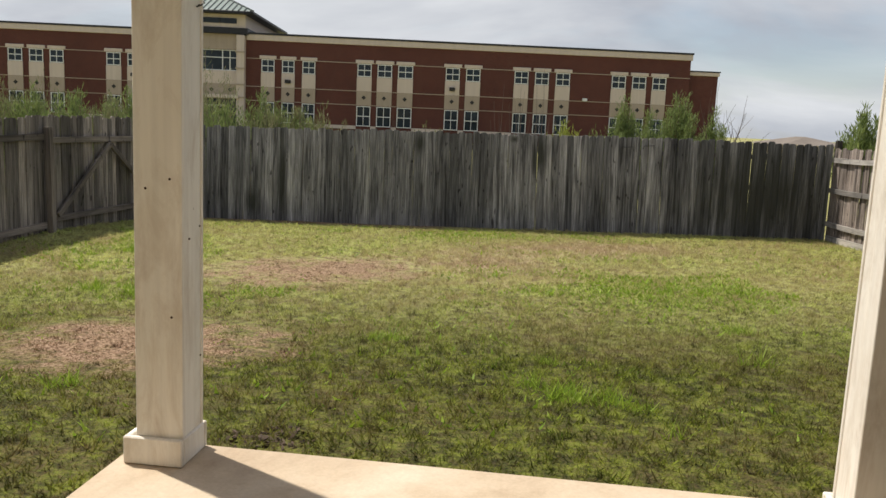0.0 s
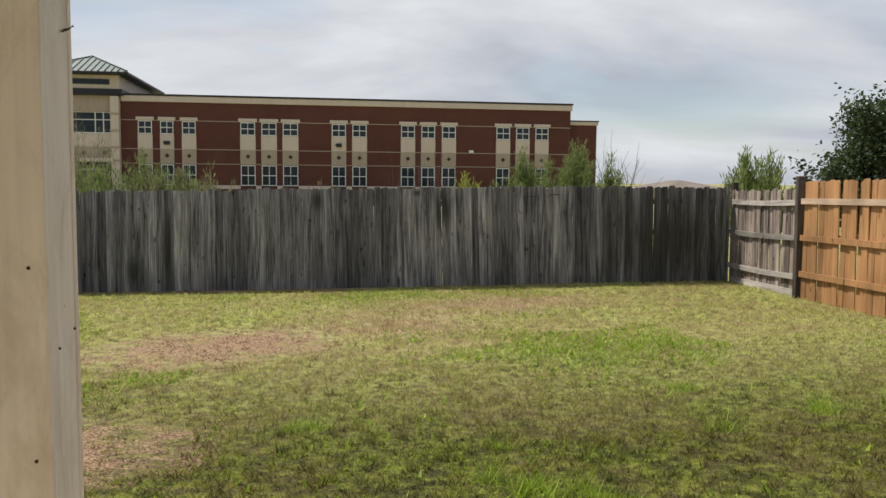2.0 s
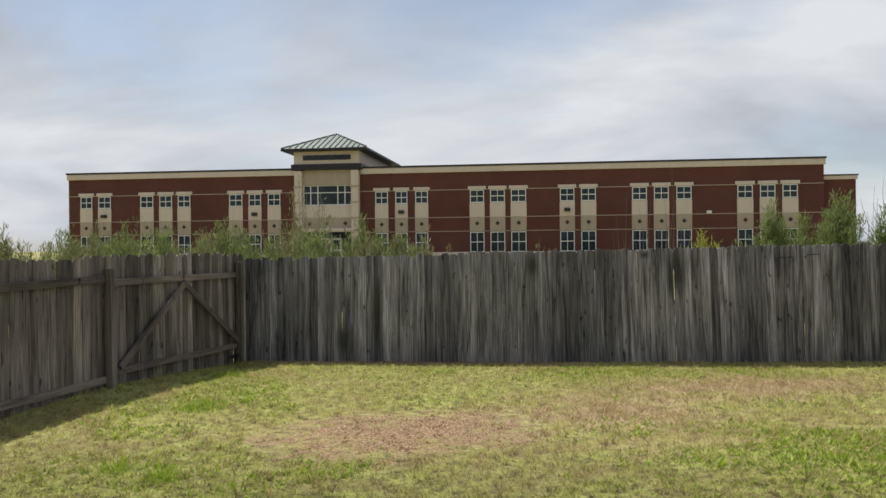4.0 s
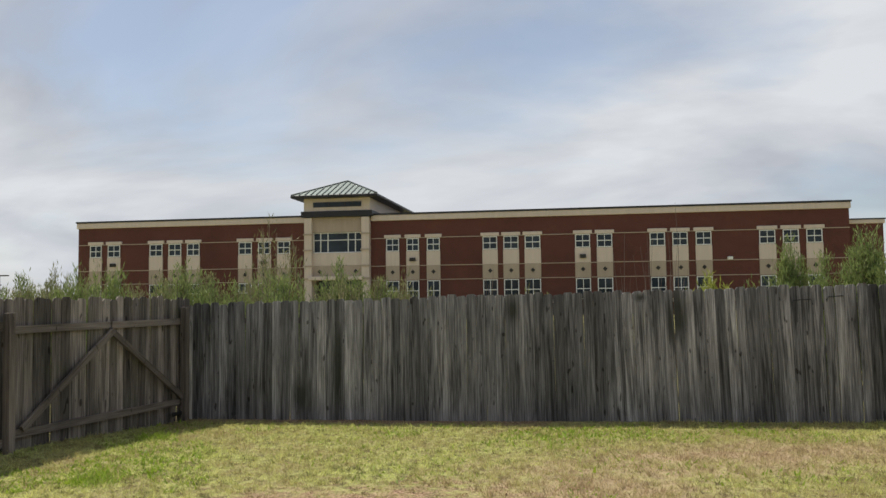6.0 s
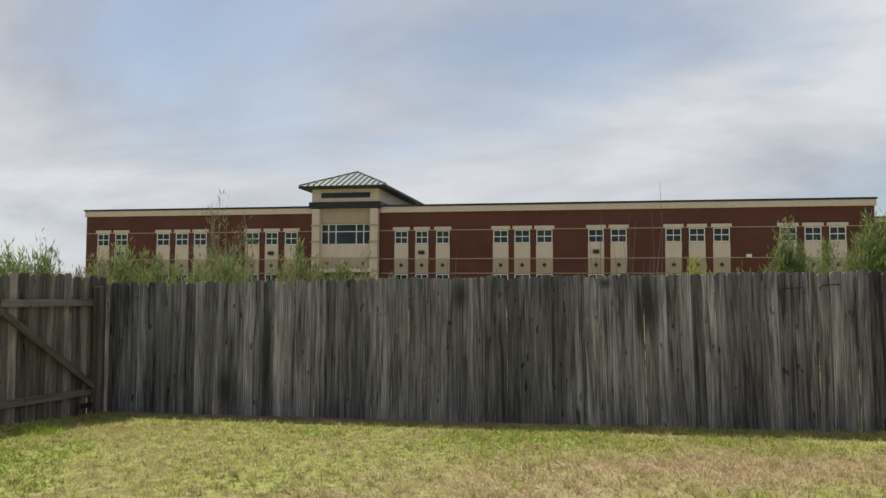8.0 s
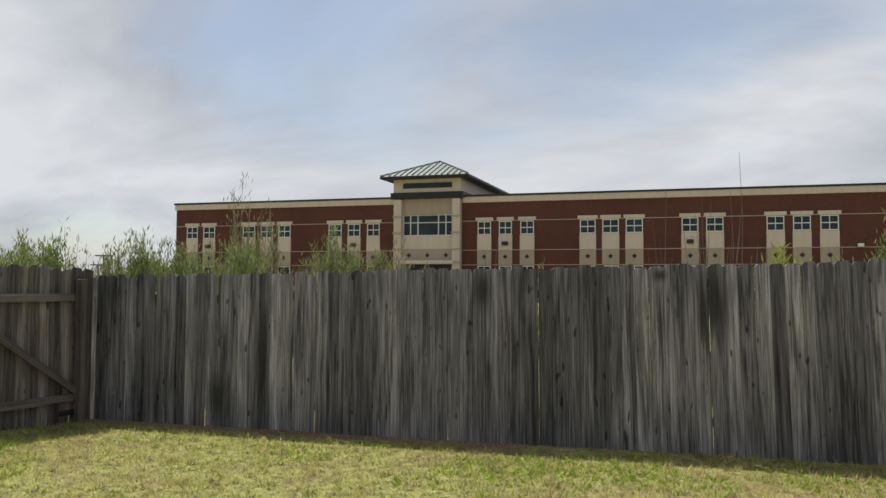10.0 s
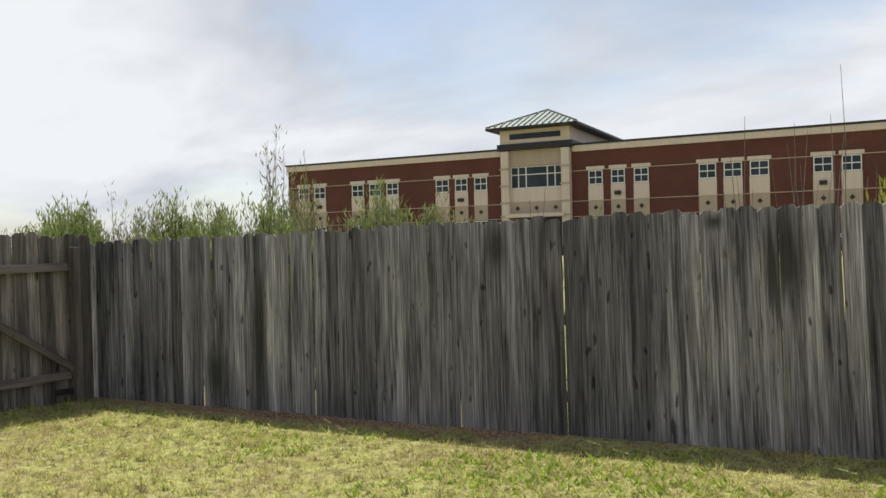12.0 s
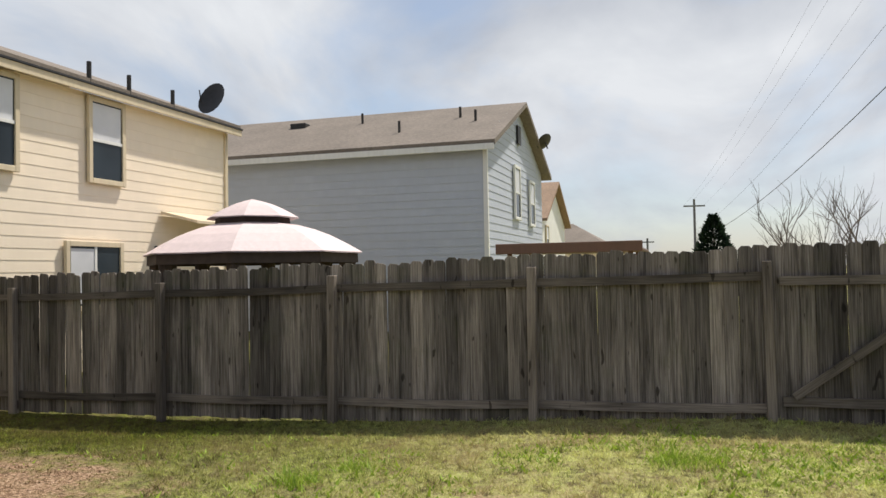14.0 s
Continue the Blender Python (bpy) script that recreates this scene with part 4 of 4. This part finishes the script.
cover = empty("patio_cover", pose(-15.92, -6.78, 0, 0, 0, TURN + 90), "flat brown patio cover on posts behind the fence", "patio cover")
part("roof_panel", block(0.0, -0.2, 2.06, 3.15, 2.8, 2.12, 0.01), M_BROWNP, cover)
part("fascia", block(-0.02, -0.26, 2.03, 3.17, -0.2, 2.26, 0.01), M_BROWNP, cover, "brown fascia beam")
for x in (0.25, 2.9):
    for y in (0.0, 2.6):
        part("post", block(x - 0.05, y - 0.05, 0, x + 0.05, y + 0.05, 2.06, 0.006), M_BROWNP, cover)

# ---- gazebo ----
gaz = empty("gazebo", pose(-12.37, -11.18, 0.1, 0, 0, 12), "gazebo with a faded pink two-tier canvas canopy", "gazebo")


def canopy(r0, z0, r1, z1, bulge, thick=0.02):
    s = Shape()
    seg, rows, sub = 8, 5, 3
    ring = []
    for j in range(rows + 1):
        k = j / rows
        z = z0 + (z1 - z0) * k + bulge * math.sin(math.pi * k)
        r = r0 + (r1 - r0) * k
        for a in range(seg * sub):
            t = 2 * math.pi * a / (seg * sub)
            c = math.cos(math.pi / seg) / math.cos((t % (2 * math.pi / seg)) - math.pi / seg)
            ring.append((r * c * math.cos(t), r * c * math.sin(t), z - 0.03 * (1 - c) * r))
    n = seg * sub
    fs = [(j * n + a, j * n + (a + 1) % n, (j + 1) * n + (a + 1) % n, (j + 1) * n + a) for j in range(rows) for a in range(n)]
    m = len(ring)
    s.add(ring + [(x, y, z - thick) for x, y, z in ring], fs + [tuple(i + m for i in f[::-1]) for f in fs])
    return s


part("canopy", canopy(2.08, 1.98, 0.55, 2.58, 0.10), M_CANOPY, gaz, "faded pink canvas canopy")
part("upper_canopy", canopy(0.88, 2.66, 0.03, 3.02, 0.05), M_CANOPY, gaz, "faded pink upper canopy")
part("vent_ring", canopy(0.72, 2.52, 0.70, 2.66, 0.0), M_VALANCE, gaz, "dark vent between the canopies")
part("valance", canopy(2.0, 1.80, 1.99, 1.97, 0.0), M_VALANCE, gaz, "dark brown valance")
for a in range(8):
    t = math.pi / 4 * a
    x, y = 1.9 * math.cos(t), 1.9 * math.sin(t)
    part("post", Shape().tube([(x, y, -0.05), (x, y, 1.9)], [0.05, 0.05], 8), M_VALANCE, gaz)
    fold = Shape()
    pts = [(x * 0.97 + 0.09 * math.cos(t + 1.5 * i) , y * 0.97 + 0.09 * math.sin(t + 1.5 * i)) for i in range(5)]
    fold.tube([(x * 0.95, y * 0.95, 0.1), (x * 0.95, y * 0.95, 1.2), (x * 0.93, y * 0.93, 1.85)], [0.08, 0.11, 0.16], 7)
    part("curtain", fold, M_VALANCE, gaz, "gathered dark curtain")
    part("rafter", Shape().tube([(x, y, 1.93), (0.5 * math.cos(t), 0.5 * math.sin(t), 2.5)], [0.02, 0.02], 5), M_VALANCE, gaz)


# ---- poles and wires ----
def sagging(p, q, sag, r, n=12):
    pts = []
    for i in range(n + 1):
        k = i / n
        v = Vector(p).lerp(Vector(q), k)
        pts.append((v.x, v.y, v.z - 4 * sag * k * (1 - k)))
    return Shape().tube(pts, [r] * (n + 1), 4)


POLE = (-27.3, 6.35)
pole = empty("utility_pole", pose(POLE[0], POLE[1], 0), "tall grey weathered wooden utility pole", "utility pole")
part("shaft", Shape().tube([(0, 0, -0.3), (0.02, 0, 7), (0.04, 0, 15.0)], [0.225, 0.21, 0.17], 12), M_POLE, pole, "", None, True)
part("bracket", block(-0.3, -0.25, 10.3, 0.2, -0.12, 10.45, 0.01), M_DARK, pole, "small dark cable bracket")
part("crossarm", block(-0.06, -1.2, 14.2, 0.06, 1.2, 14.35, 0.01), M_POLE, pole)
far_pole = empty("utility_pole", pose(-86.42, 7.97, 0), "far utility pole with a crossarm", "utility pole")
part("shaft", Shape().tube([(0, 0, -0.3), (0, 0, 8.9)], [0.15, 0.12], 8), M_POLE, far_pole)
part("crossarm", block(-0.1, -1.1, 8.1, 0.1, 1.1, 8.25), M_POLE, far_pole)
farther = empty("utility_pole", pose(-150, 9.0, 0), "far utility pole with a crossarm", "utility pole")
part("shaft", Shape().tube([(0, 0, -0.3), (0, 0, 7.2)], [0.22, 0.18], 8), M_POLE, farther)
part("crossarm", block(-0.1, -1.2, 6.4, 0.1, 1.2, 6.6), M_POLE, farther)
for i, (y0, z0, y1, z1, r) in enumerate(((-0.2, 8.2, 0, 4.6, 0.017), (-0.2, 10.4, 0, 5.6, 0.006), (-1.1, 14.35, -1, 8.3, 0.004), (0.0, 15.0, 0, 8.9, 0.004), (1.1, 14.35, 1, 8.3, 0.004))):
    wire = part("power_line", sagging((POLE[0], POLE[1] + y0, z0), (-86.42, 7.97 + y1, z1), 0.9, r), M_WIRE, None, "thin dark cable strung between utility poles")
    tagged(wire, "", "cable", "overhead cables")
    wire = part("power_line", sagging((POLE[0], POLE[1] + y0, z0), (40, 24 + y0, z0 + 3.0), 0.9, r * 0.8), M_WIRE, None, "thin dark cable strung from the utility pole")
    if i < 3:
        bpy.data.objects.remove(wire)
    else:
        tagged(wire, "", "cable", "overhead cables")
guy = part("guy_wire", sagging((POLE[0] + 0.1, POLE[1] + 0.2, 9.0), (-27.2, 8.2, 0.0), 0.0, 0.006, 4), M_WIRE, None, "thin guy wire with an insulator beside the pole")
tagged(guy, "", "guy wire")
part("insulator", Shape().tube([(-27.3, 6.68, 6.75), (-27.29, 6.76, 6.5)], [0.06, 0.06], 6), M_DARK, guy)
for x, y, h in ((-44.8, 47, 3.9), (-47.0, 49, 3.2)):
    lamp = empty("street_lamp", pose(x, y, 0), "far grey parking-lot lamp on a thin mast", "street lamp", "parking-lot lamps")
    part("mast", Shape().tube([(0, 0, 0), (0, 0, h)], [0.07, 0.05], 6), M_POLE, lamp)
    part("head", block(-0.75, -0.15, h, 0.75, 0.15, h + 0.1, 0.02), M_DARK, lamp)


# ---- plants ----
def branch(s, p, d, length, r, depth, rnd, tips, kids=(2, 4)):
    pts, q, dd = [p], Vector(p), Vector(d).normalized()
    n = 4
    for i in range(n):
        dd = (dd + Vector((rnd.uniform(-1, 1), rnd.uniform(-1, 1), rnd.uniform(-0.3, 0.6))) * 0.13).normalized()
        q = q + dd * length / n
        pts.append(tuple(q))
    s.tube(pts, [r * (1 - 0.6 * i / n) for i in range(n + 1)], 5 if r > 0.02 else 3)
    tips += pts[2:]
    if depth > 0:
        for _ in range(rnd.randint(*kids)):
            i = rnd.randint(1, n)
            e = (dd + Vector((rnd.uniform(-1, 1), rnd.uniform(-1, 1), rnd.uniform(-0.2, 0.7))) * 0.8).normalized()
            branch(s, pts[i], e, length * rnd.uniform(0.5, 0.8), r * 0.5, depth - 1, rnd, tips, kids)


def leaf(s, p, d, length, width, rnd):
    d = Vector(d).normalized()
    a = d.cross(Vector((rnd.uniform(-1, 1), rnd.uniform(-1, 1), rnd.uniform(-1, 1)))).normalized() * width / 2
    p = Vector(p)
    s.add([p, p + d * length * 0.45 + a, p + d * length, p + d * length * 0.45 - a], [(0, 1, 2, 3)])


def shrub(x, y, h, spread, stems, leaf_mat, stem_mat, label, seed, leaves=26, size=0.11, name="shrub", low=0.25, thin=1.0):
    """Upright whippy stems from one root, with narrow leaves along them."""
    rnd = random.Random(seed)
    ob = empty(name, pose(x - 0.5, y, ground_z(x, y)), label, name)
    st, lf = Shape(), Shape()
    for _ in range(stems):
        a, k = rnd.uniform(0, 6.28), rnd.random()
        top = Vector((math.cos(a) * spread * k, math.sin(a) * spread * k, h * rnd.uniform(0.55, 1.0) * (1.0 - 0.25 * k)))
        foot = Vector((math.cos(a) * spread * 0.3 * k, math.sin(a) * spread * 0.3 * k, -0.1))
        mid = foot.lerp(top, 0.5) + Vector((rnd.uniform(-0.08, 0.08), rnd.uniform(-0.08, 0.08), 0.05))
        pts = [foot, foot.lerp(mid, 0.5), mid, mid.lerp(top, 0.5) + Vector((rnd.uniform(-0.05, 0.05), rnd.uniform(-0.05, 0.05), 0)), top]
        st.tube(pts, [0.012 * thin, 0.01 * thin, 0.008 * thin, 0.006 * thin, 0.003 * thin], 3)
        for _ in range(leaves * 2):
            t = rnd.uniform(low, 1.0) * 3.999
            i = int(t)
            p = pts[i].lerp(pts[i + 1], t - i) + Vector((rnd.gauss(0, 0.05), rnd.gauss(0, 0.05), rnd.gauss(0, 0.04)))
            d = Vector((rnd.uniform(-1, 1), rnd.uniform(-1, 1), rnd.uniform(0.7, 2.6)))
            leaf(lf, p, d, 1.05 * size * rnd.uniform(0.6, 1.4), size * rnd.uniform(0.11, 0.2), rnd)
    tagged(part("branchwork", st, stem_mat, ob), "", "", "", "stuff")
    if leaves:
        tagged(part("foliage", lf, leaf_mat, ob), "", "", "", "stuff")
    return ob


def bare_tree(x, y, h, seed, label, depth=3, r=0.05):
    rnd = random.Random(seed)
    ob = empty("bare_tree", pose(x - 0.5, y, ground_z(x, y)), label, "tree")
    tips = []
    for k in range(rnd.randint(2, 3)):
        s = Shape()
        branch(s, (rnd.uniform(-0.1, 0.1), rnd.uniform(-0.1, 0.1), -0.1), (rnd.uniform(-0.35, 0.35), rnd.uniform(-0.35, 0.35), 1), h * rnd.uniform(0.55, 0.75), r, depth, rnd, tips, (3, 5))
        part("trunk", s, M_BARK, ob)
    return ob


GREEN = "wild green-leaved shrub with upright stems behind the fence"
OLIVE = "half-dry olive shrub with upright stems behind the fence"
k = 0
for i in range(48):                                    # brush beyond the gate corner
    x = -20.0 + 16.7 * i / 47 + R.uniform(-0.3, 0.3)
    y = 1.6 + R.uniform(0, 3.6)
    dry = R.random() < 0.5
    shrub(x, y, R.uniform(1.95, 2.75), R.uniform(0.45, 0.75), R.randint(24, 34), M_LEAFDRY if dry else M_LEAF, M_DEADTWIG if dry else M_BARK, OLIVE if dry else GREEN, 100 + i, R.randint(75, 100), 0.115)
for i in range(17):                                    # lower dense brush that hides the building's foot
    x, y = -10.5 + 8.0 * i / 16 + R.uniform(-0.2, 0.2), 2.4 + R.uniform(0, 2.2)
    dry = i % 3 != 0
    shrub(x, y, R.uniform(2.2, 2.55) - 0.02 * abs(x + 7), R.uniform(0.6, 0.8), 46, M_LEAFDRY if dry else M_LEAF, M_DEADTWIG if dry else M_BARK, OLIVE if dry else GREEN, 400 + i, 42, 0.1, "shrub", 0.4)
for i, (x, y, h) in enumerate(((-4.9, 3.4, 3.6), (-4.5, 3.5, 3.2), (-8.6, 3.6, 3.0), (-5.6, 4.4, 2.9))):
    shrub(x, y, h, 0.6, 14, M_LEAFDRY, M_DEADTWIG, "tall thin half-bare sapling behind the fence", 170 + i, 24, 0.11, "sapling", 0.5)
for i, (x, y, h, w, n) in enumerate(((4.5, 3.2, 2.8, 0.45, 40), (5.8, 3.3, 3.0, 0.55, 50), (5.15, 3.5, 2.5, 0.5, 26), (6.7, 3.6, 2.6, 0.45, 26))):
    shrub(x, y, h, w, n, M_LEAF, M_BARK, GREEN, 200 + i, 190, 0.10)
shrub(3.0, 2.2, 2.2, 0.42, 30, M_LEAFYEL, M_BARK, "low yellow-green shrub behind the fence", 230, 50, 0.13)
shrub(3.6, 2.4, 2.3, 0.3, 9, M_LEAF, M_BARK, GREEN, 231, 50, 0.13)
for i, (x, y, h) in enumerate(((1.7, 2.6, 2.9), (2.6, 3.0, 3.4), (2.2, 3.4, 3.0), (6.9, 4.6, 3.1), (-2.7, 3.0, 2.5), (-0.6, 2.8, 2.3))):
    shrub(x, y, h, 0.55, 12, M_LEAFDRY, M_BARK, "leafless reddish-brown twiggy shrub behind the fence", 240 + i, 0, 0.1, "bare_shrub", 0.5, 0.8)
for i, (x, y, h) in enumerate(((-3.3, 3.0, 2.3), (-2.2, 3.6, 2.4), (0.3, 3.2, 2.35))):
    shrub(x, y, h, 0.5, 12, M_LEAFDRY, M_DEADTWIG, OLIVE, 260 + i, 44, 0.12)
bare_tree(7.6, 5.2, 2.9, 4, "small leafless tree behind the fence", 2, 0.03)
for i, (x, y, h) in enumerate(((-26.1, 4.2, 3.3), (-26.7, 3.0, 3.0), (-24.9, 3.6, 2.8))):
    bare_tree(x, y, h, 11 + i, "leafless grey tree with fine branches behind the fence", 3, 0.06)
bare_tree(-46, 3.6, 2.9, 31, "leafless grey tree with fine branches behind the fence", 3, 0.05)
for i, (x, y, h) in enumerate(((12.6, 8.2, 3.0), (13.6, 8.6, 2.9))):
    shrub(x, y, h, 0.9, 44, M_LEAF, M_BARK, "feathery green shrub beyond the side fence", 300 + i, 70, 0.2)


def broad_tree(x, y, h, seed):
    rnd = random.Random(seed)
    ob = empty("evergreen_tree", pose(x, y, 0), "small dark-green leafy tree behind the side fence", "tree")
    tr, lf, tips = Shape(), Shape(), []
    for _ in range(3):
        branch(tr, (0, 0, -0.1), (rnd.uniform(-0.3, 0.3), rnd.uniform(-0.3, 0.3), 1), h * 0.62, 0.06, 3, rnd, tips, (3, 5))
    for p in tips:
        if p[2] < 1.0:
            continue
        for _ in range(22):
            q = Vector(p) + Vector((rnd.gauss(0, 0.13), rnd.gauss(0, 0.13), rnd.gauss(0, 0.13)))
            leaf(lf, q, (rnd.uniform(-1, 1), rnd.uniform(-1, 1), rnd.uniform(-0.6, 1)), rnd.uniform(0.07, 0.14), rnd.uniform(0.04, 0.07), rnd)
    part("trunk", tr, M_BARK, ob)
    part("crown", lf, M_LEAFDARK, ob)


broad_tree(10.2, 0.2, 3.0, 5)
broad_tree(11.0, -0.5, 2.9, 9)


def conifer(x, y, h, r, seed):
    rnd = random.Random(seed)
    ob = empty("conifer", pose(x, y, 0), "dense dark cone-shaped conifer", "tree")
    part("trunk", Shape().tube([(0, 0, 0), (0, 0, h * 0.9)], [0.12, 0.03], 7), M_BARK, ob)
    lf = Shape()
    for _ in range(5200):
        z = rnd.random() ** 1.4
        a, k = rnd.uniform(0, 6.28), rnd.random() ** 0.35
        rr = r * (1 - z) ** 0.85 * k * rnd.uniform(0.92, 1.05)
        leaf(lf, (rr * math.cos(a), rr * math.sin(a), 0.3 + z * (h - 0.35)), (math.cos(a), math.sin(a), rnd.uniform(0.2, 1.2)), rnd.uniform(0.16, 0.3), rnd.uniform(0.07, 0.12), rnd)
    part("crown", lf, M_CONIFER, ob)


conifer(-37.02, 1.47, 4.1, 1.6, 3)


# ---- grass ----
def grass(name, n, region, mat, label, height, width, seed, keep=None):
    rg = np.random.default_rng(seed)
    x = rg.uniform(region[0], region[1], n)
    y = rg.uniform(region[2], region[3], n)
    if keep is not None:
        ok = keep(x, y, rg)
        x, y = x[ok], y[ok]
    n = len(x)
    z = np.array([ground_z(a, b) for a, b in zip(x.tolist(), y.tolist())]) - 0.004
    a = rg.uniform(0, 2 * math.pi, n)
    h = height * rg.uniform(0.5, 1.4, n)
    for (cx, cy), (rx, ry), turn in PATCHES:
        c, s = math.cos(turn), math.sin(turn)
        u, v = ((x - cx) * c + (y - cy) * s) / rx, (-(x - cx) * s + (y - cy) * c) / ry
        h = np.where(u * u + v * v < 0.6, h * 0.4, h)
    cell, side = 0.055, 512                                # clumps: the height follows a smooth random field
    field = np.random.default_rng(seed + 40).random((side, side))
    gx, gy = (x + 20) / cell, (y + 20) / cell
    ix, iy = gx.astype(int), gy.astype(int)
    fx, fy = gx - ix, gy - iy
    f00, f10 = field[ix % side, iy % side], field[(ix + 1) % side, iy % side]
    f01, f11 = field[ix % side, (iy + 1) % side], field[(ix + 1) % side, (iy + 1) % side]
    clump = (f00 * (1 - fx) + f10 * fx) * (1 - fy) + (f01 * (1 - fx) + f11 * fx) * fy
    h = h * (0.35 + 1.5 * clump ** 2)
    w = width * rg.uniform(0.6, 1.3, n) * (0.7 + 0.6 * clump)
    lean = rg.uniform(0.2, 1.3, n)
    b = rg.uniform(0, 2 * math.pi, n)
    dx, dy = np.cos(a) * w / 2, np.sin(a) * w / 2
    tx, ty = x + np.cos(b) * h * lean, y + np.sin(b) * h * lean
    co = np.empty((n * 3, 3), dtype=np.float32)
    co[0::3] = np.stack([x - dx, y - dy, z], 1)
    co[1::3] = np.stack([x + dx, y + dy, z], 1)
    co[2::3] = np.stack([tx, ty, z + h * 0.9], 1)
    me = bpy.data.meshes.new(name)
    me.vertices.add(n * 3)
    me.vertices.foreach_set("co", co.ravel())
    me.loops.add(n * 3)
    me.loops.foreach_set("vertex_index", np.arange(n * 3, dtype=np.int32))
    me.polygons.add(n)
    me.polygons.foreach_set("loop_start", np.arange(n, dtype=np.int32) * 3)
    me.update(calc_edges=True)
    me.materials.append(mat)
    return tagged(new(name, me), label, "grass", "", "stuff")


def on_lawn(x, y, rg):
    u = (x + 1.352) * math.cos(radians(TURN)) + (y + 11.944) * math.sin(radians(TURN))
    v = -(x + 1.352) * math.sin(radians(TURN)) + (y + 11.944) * math.cos(radians(TURN))
    slab_hit = (u > -0.18) & (v < 0.14)
    return ~slab_hit & (x > -5.32 + 0.173 * y) & (x < 7.25)


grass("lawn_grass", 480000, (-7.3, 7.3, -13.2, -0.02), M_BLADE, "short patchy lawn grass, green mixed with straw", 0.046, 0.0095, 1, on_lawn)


def tufts(x, y, rg):
    out = np.zeros(len(x), bool)
    for cx, cy, r in ((0.42, -10.28, 0.13), (0.6, -10.55, 0.18), (0.84, -10.6, 0.18), (1.0, -10.75, 0.1), (-0.58, -8.86, 0.2), (1.05, -11.25, 0.09), (-2.36, -10.61, 0.14), (0.62, -9.6, 0.1),
                      (-4.8, -2.0, 0.3), (2.2, -9.4, 0.14), (2.6, -8.0, 0.2), (0.1, -2.2, 0.12), (-3.7, -6.9, 0.2), (-4.1, -4.4, 0.35), (-3.2, -7.2, 0.2), (3.2, -9.0, 0.2)):
        out |= (x - cx) ** 2 + (y - cy) ** 2 < (r * (0.4 + 0.6 * rg.random(len(x)))) ** 2
    return out


grass("tall_grass", 300000, (-5, 5, -11.6, -1), M_TUFT, "taller bright green grass tufts in the lawn", 0.11, 0.008, 2, tufts)


def weeds(x, y, rg):
    """Broad-leaved weeds spread in loose drifts, thickest past the middle of the lawn."""
    field = np.random.default_rng(77).random((64, 64))
    gx, gy = (x + 20) / 0.6, (y + 20) / 0.6
    ix, iy = gx.astype(int), gy.astype(int)
    fx, fy = gx - ix, gy - iy
    f = (field[ix % 64, iy % 64] * (1 - fx) + field[(ix + 1) % 64, iy % 64] * fx) * (1 - fy) + (field[ix % 64, (iy + 1) % 64] * (1 - fx) + field[(ix + 1) % 64, (iy + 1) % 64] * fx) * fy
    drift = np.exp(-((x - 2.5) / 1.5) ** 2 - ((y + 5.8) / 1.1) ** 2) + 0.45 * np.exp(-((x + 4.2) / 1.0) ** 2 - ((y + 4.0) / 2.4) ** 2) + 0.6 * np.exp(-((x + 1.8) / 1.2) ** 2 - ((y + 7.0) / 0.5) ** 2) + 0.5 * np.exp(-((x - 1.0) / 3.0) ** 2 - ((y + 1.2) / 0.6) ** 2)
    return (rg.random(len(x)) < 0.05 + 1.0 * drift) & (f > 0.52 - 0.42 * np.minimum(drift, 1)) & on_lawn(x, y, rg)


grass("lawn_weeds", 280000, (-6.0, 7.2, -11.6, -0.1), M_TUFT, "low broad-leaved bright green weeds among the grass", 0.042, 0.026, 5, weeds)
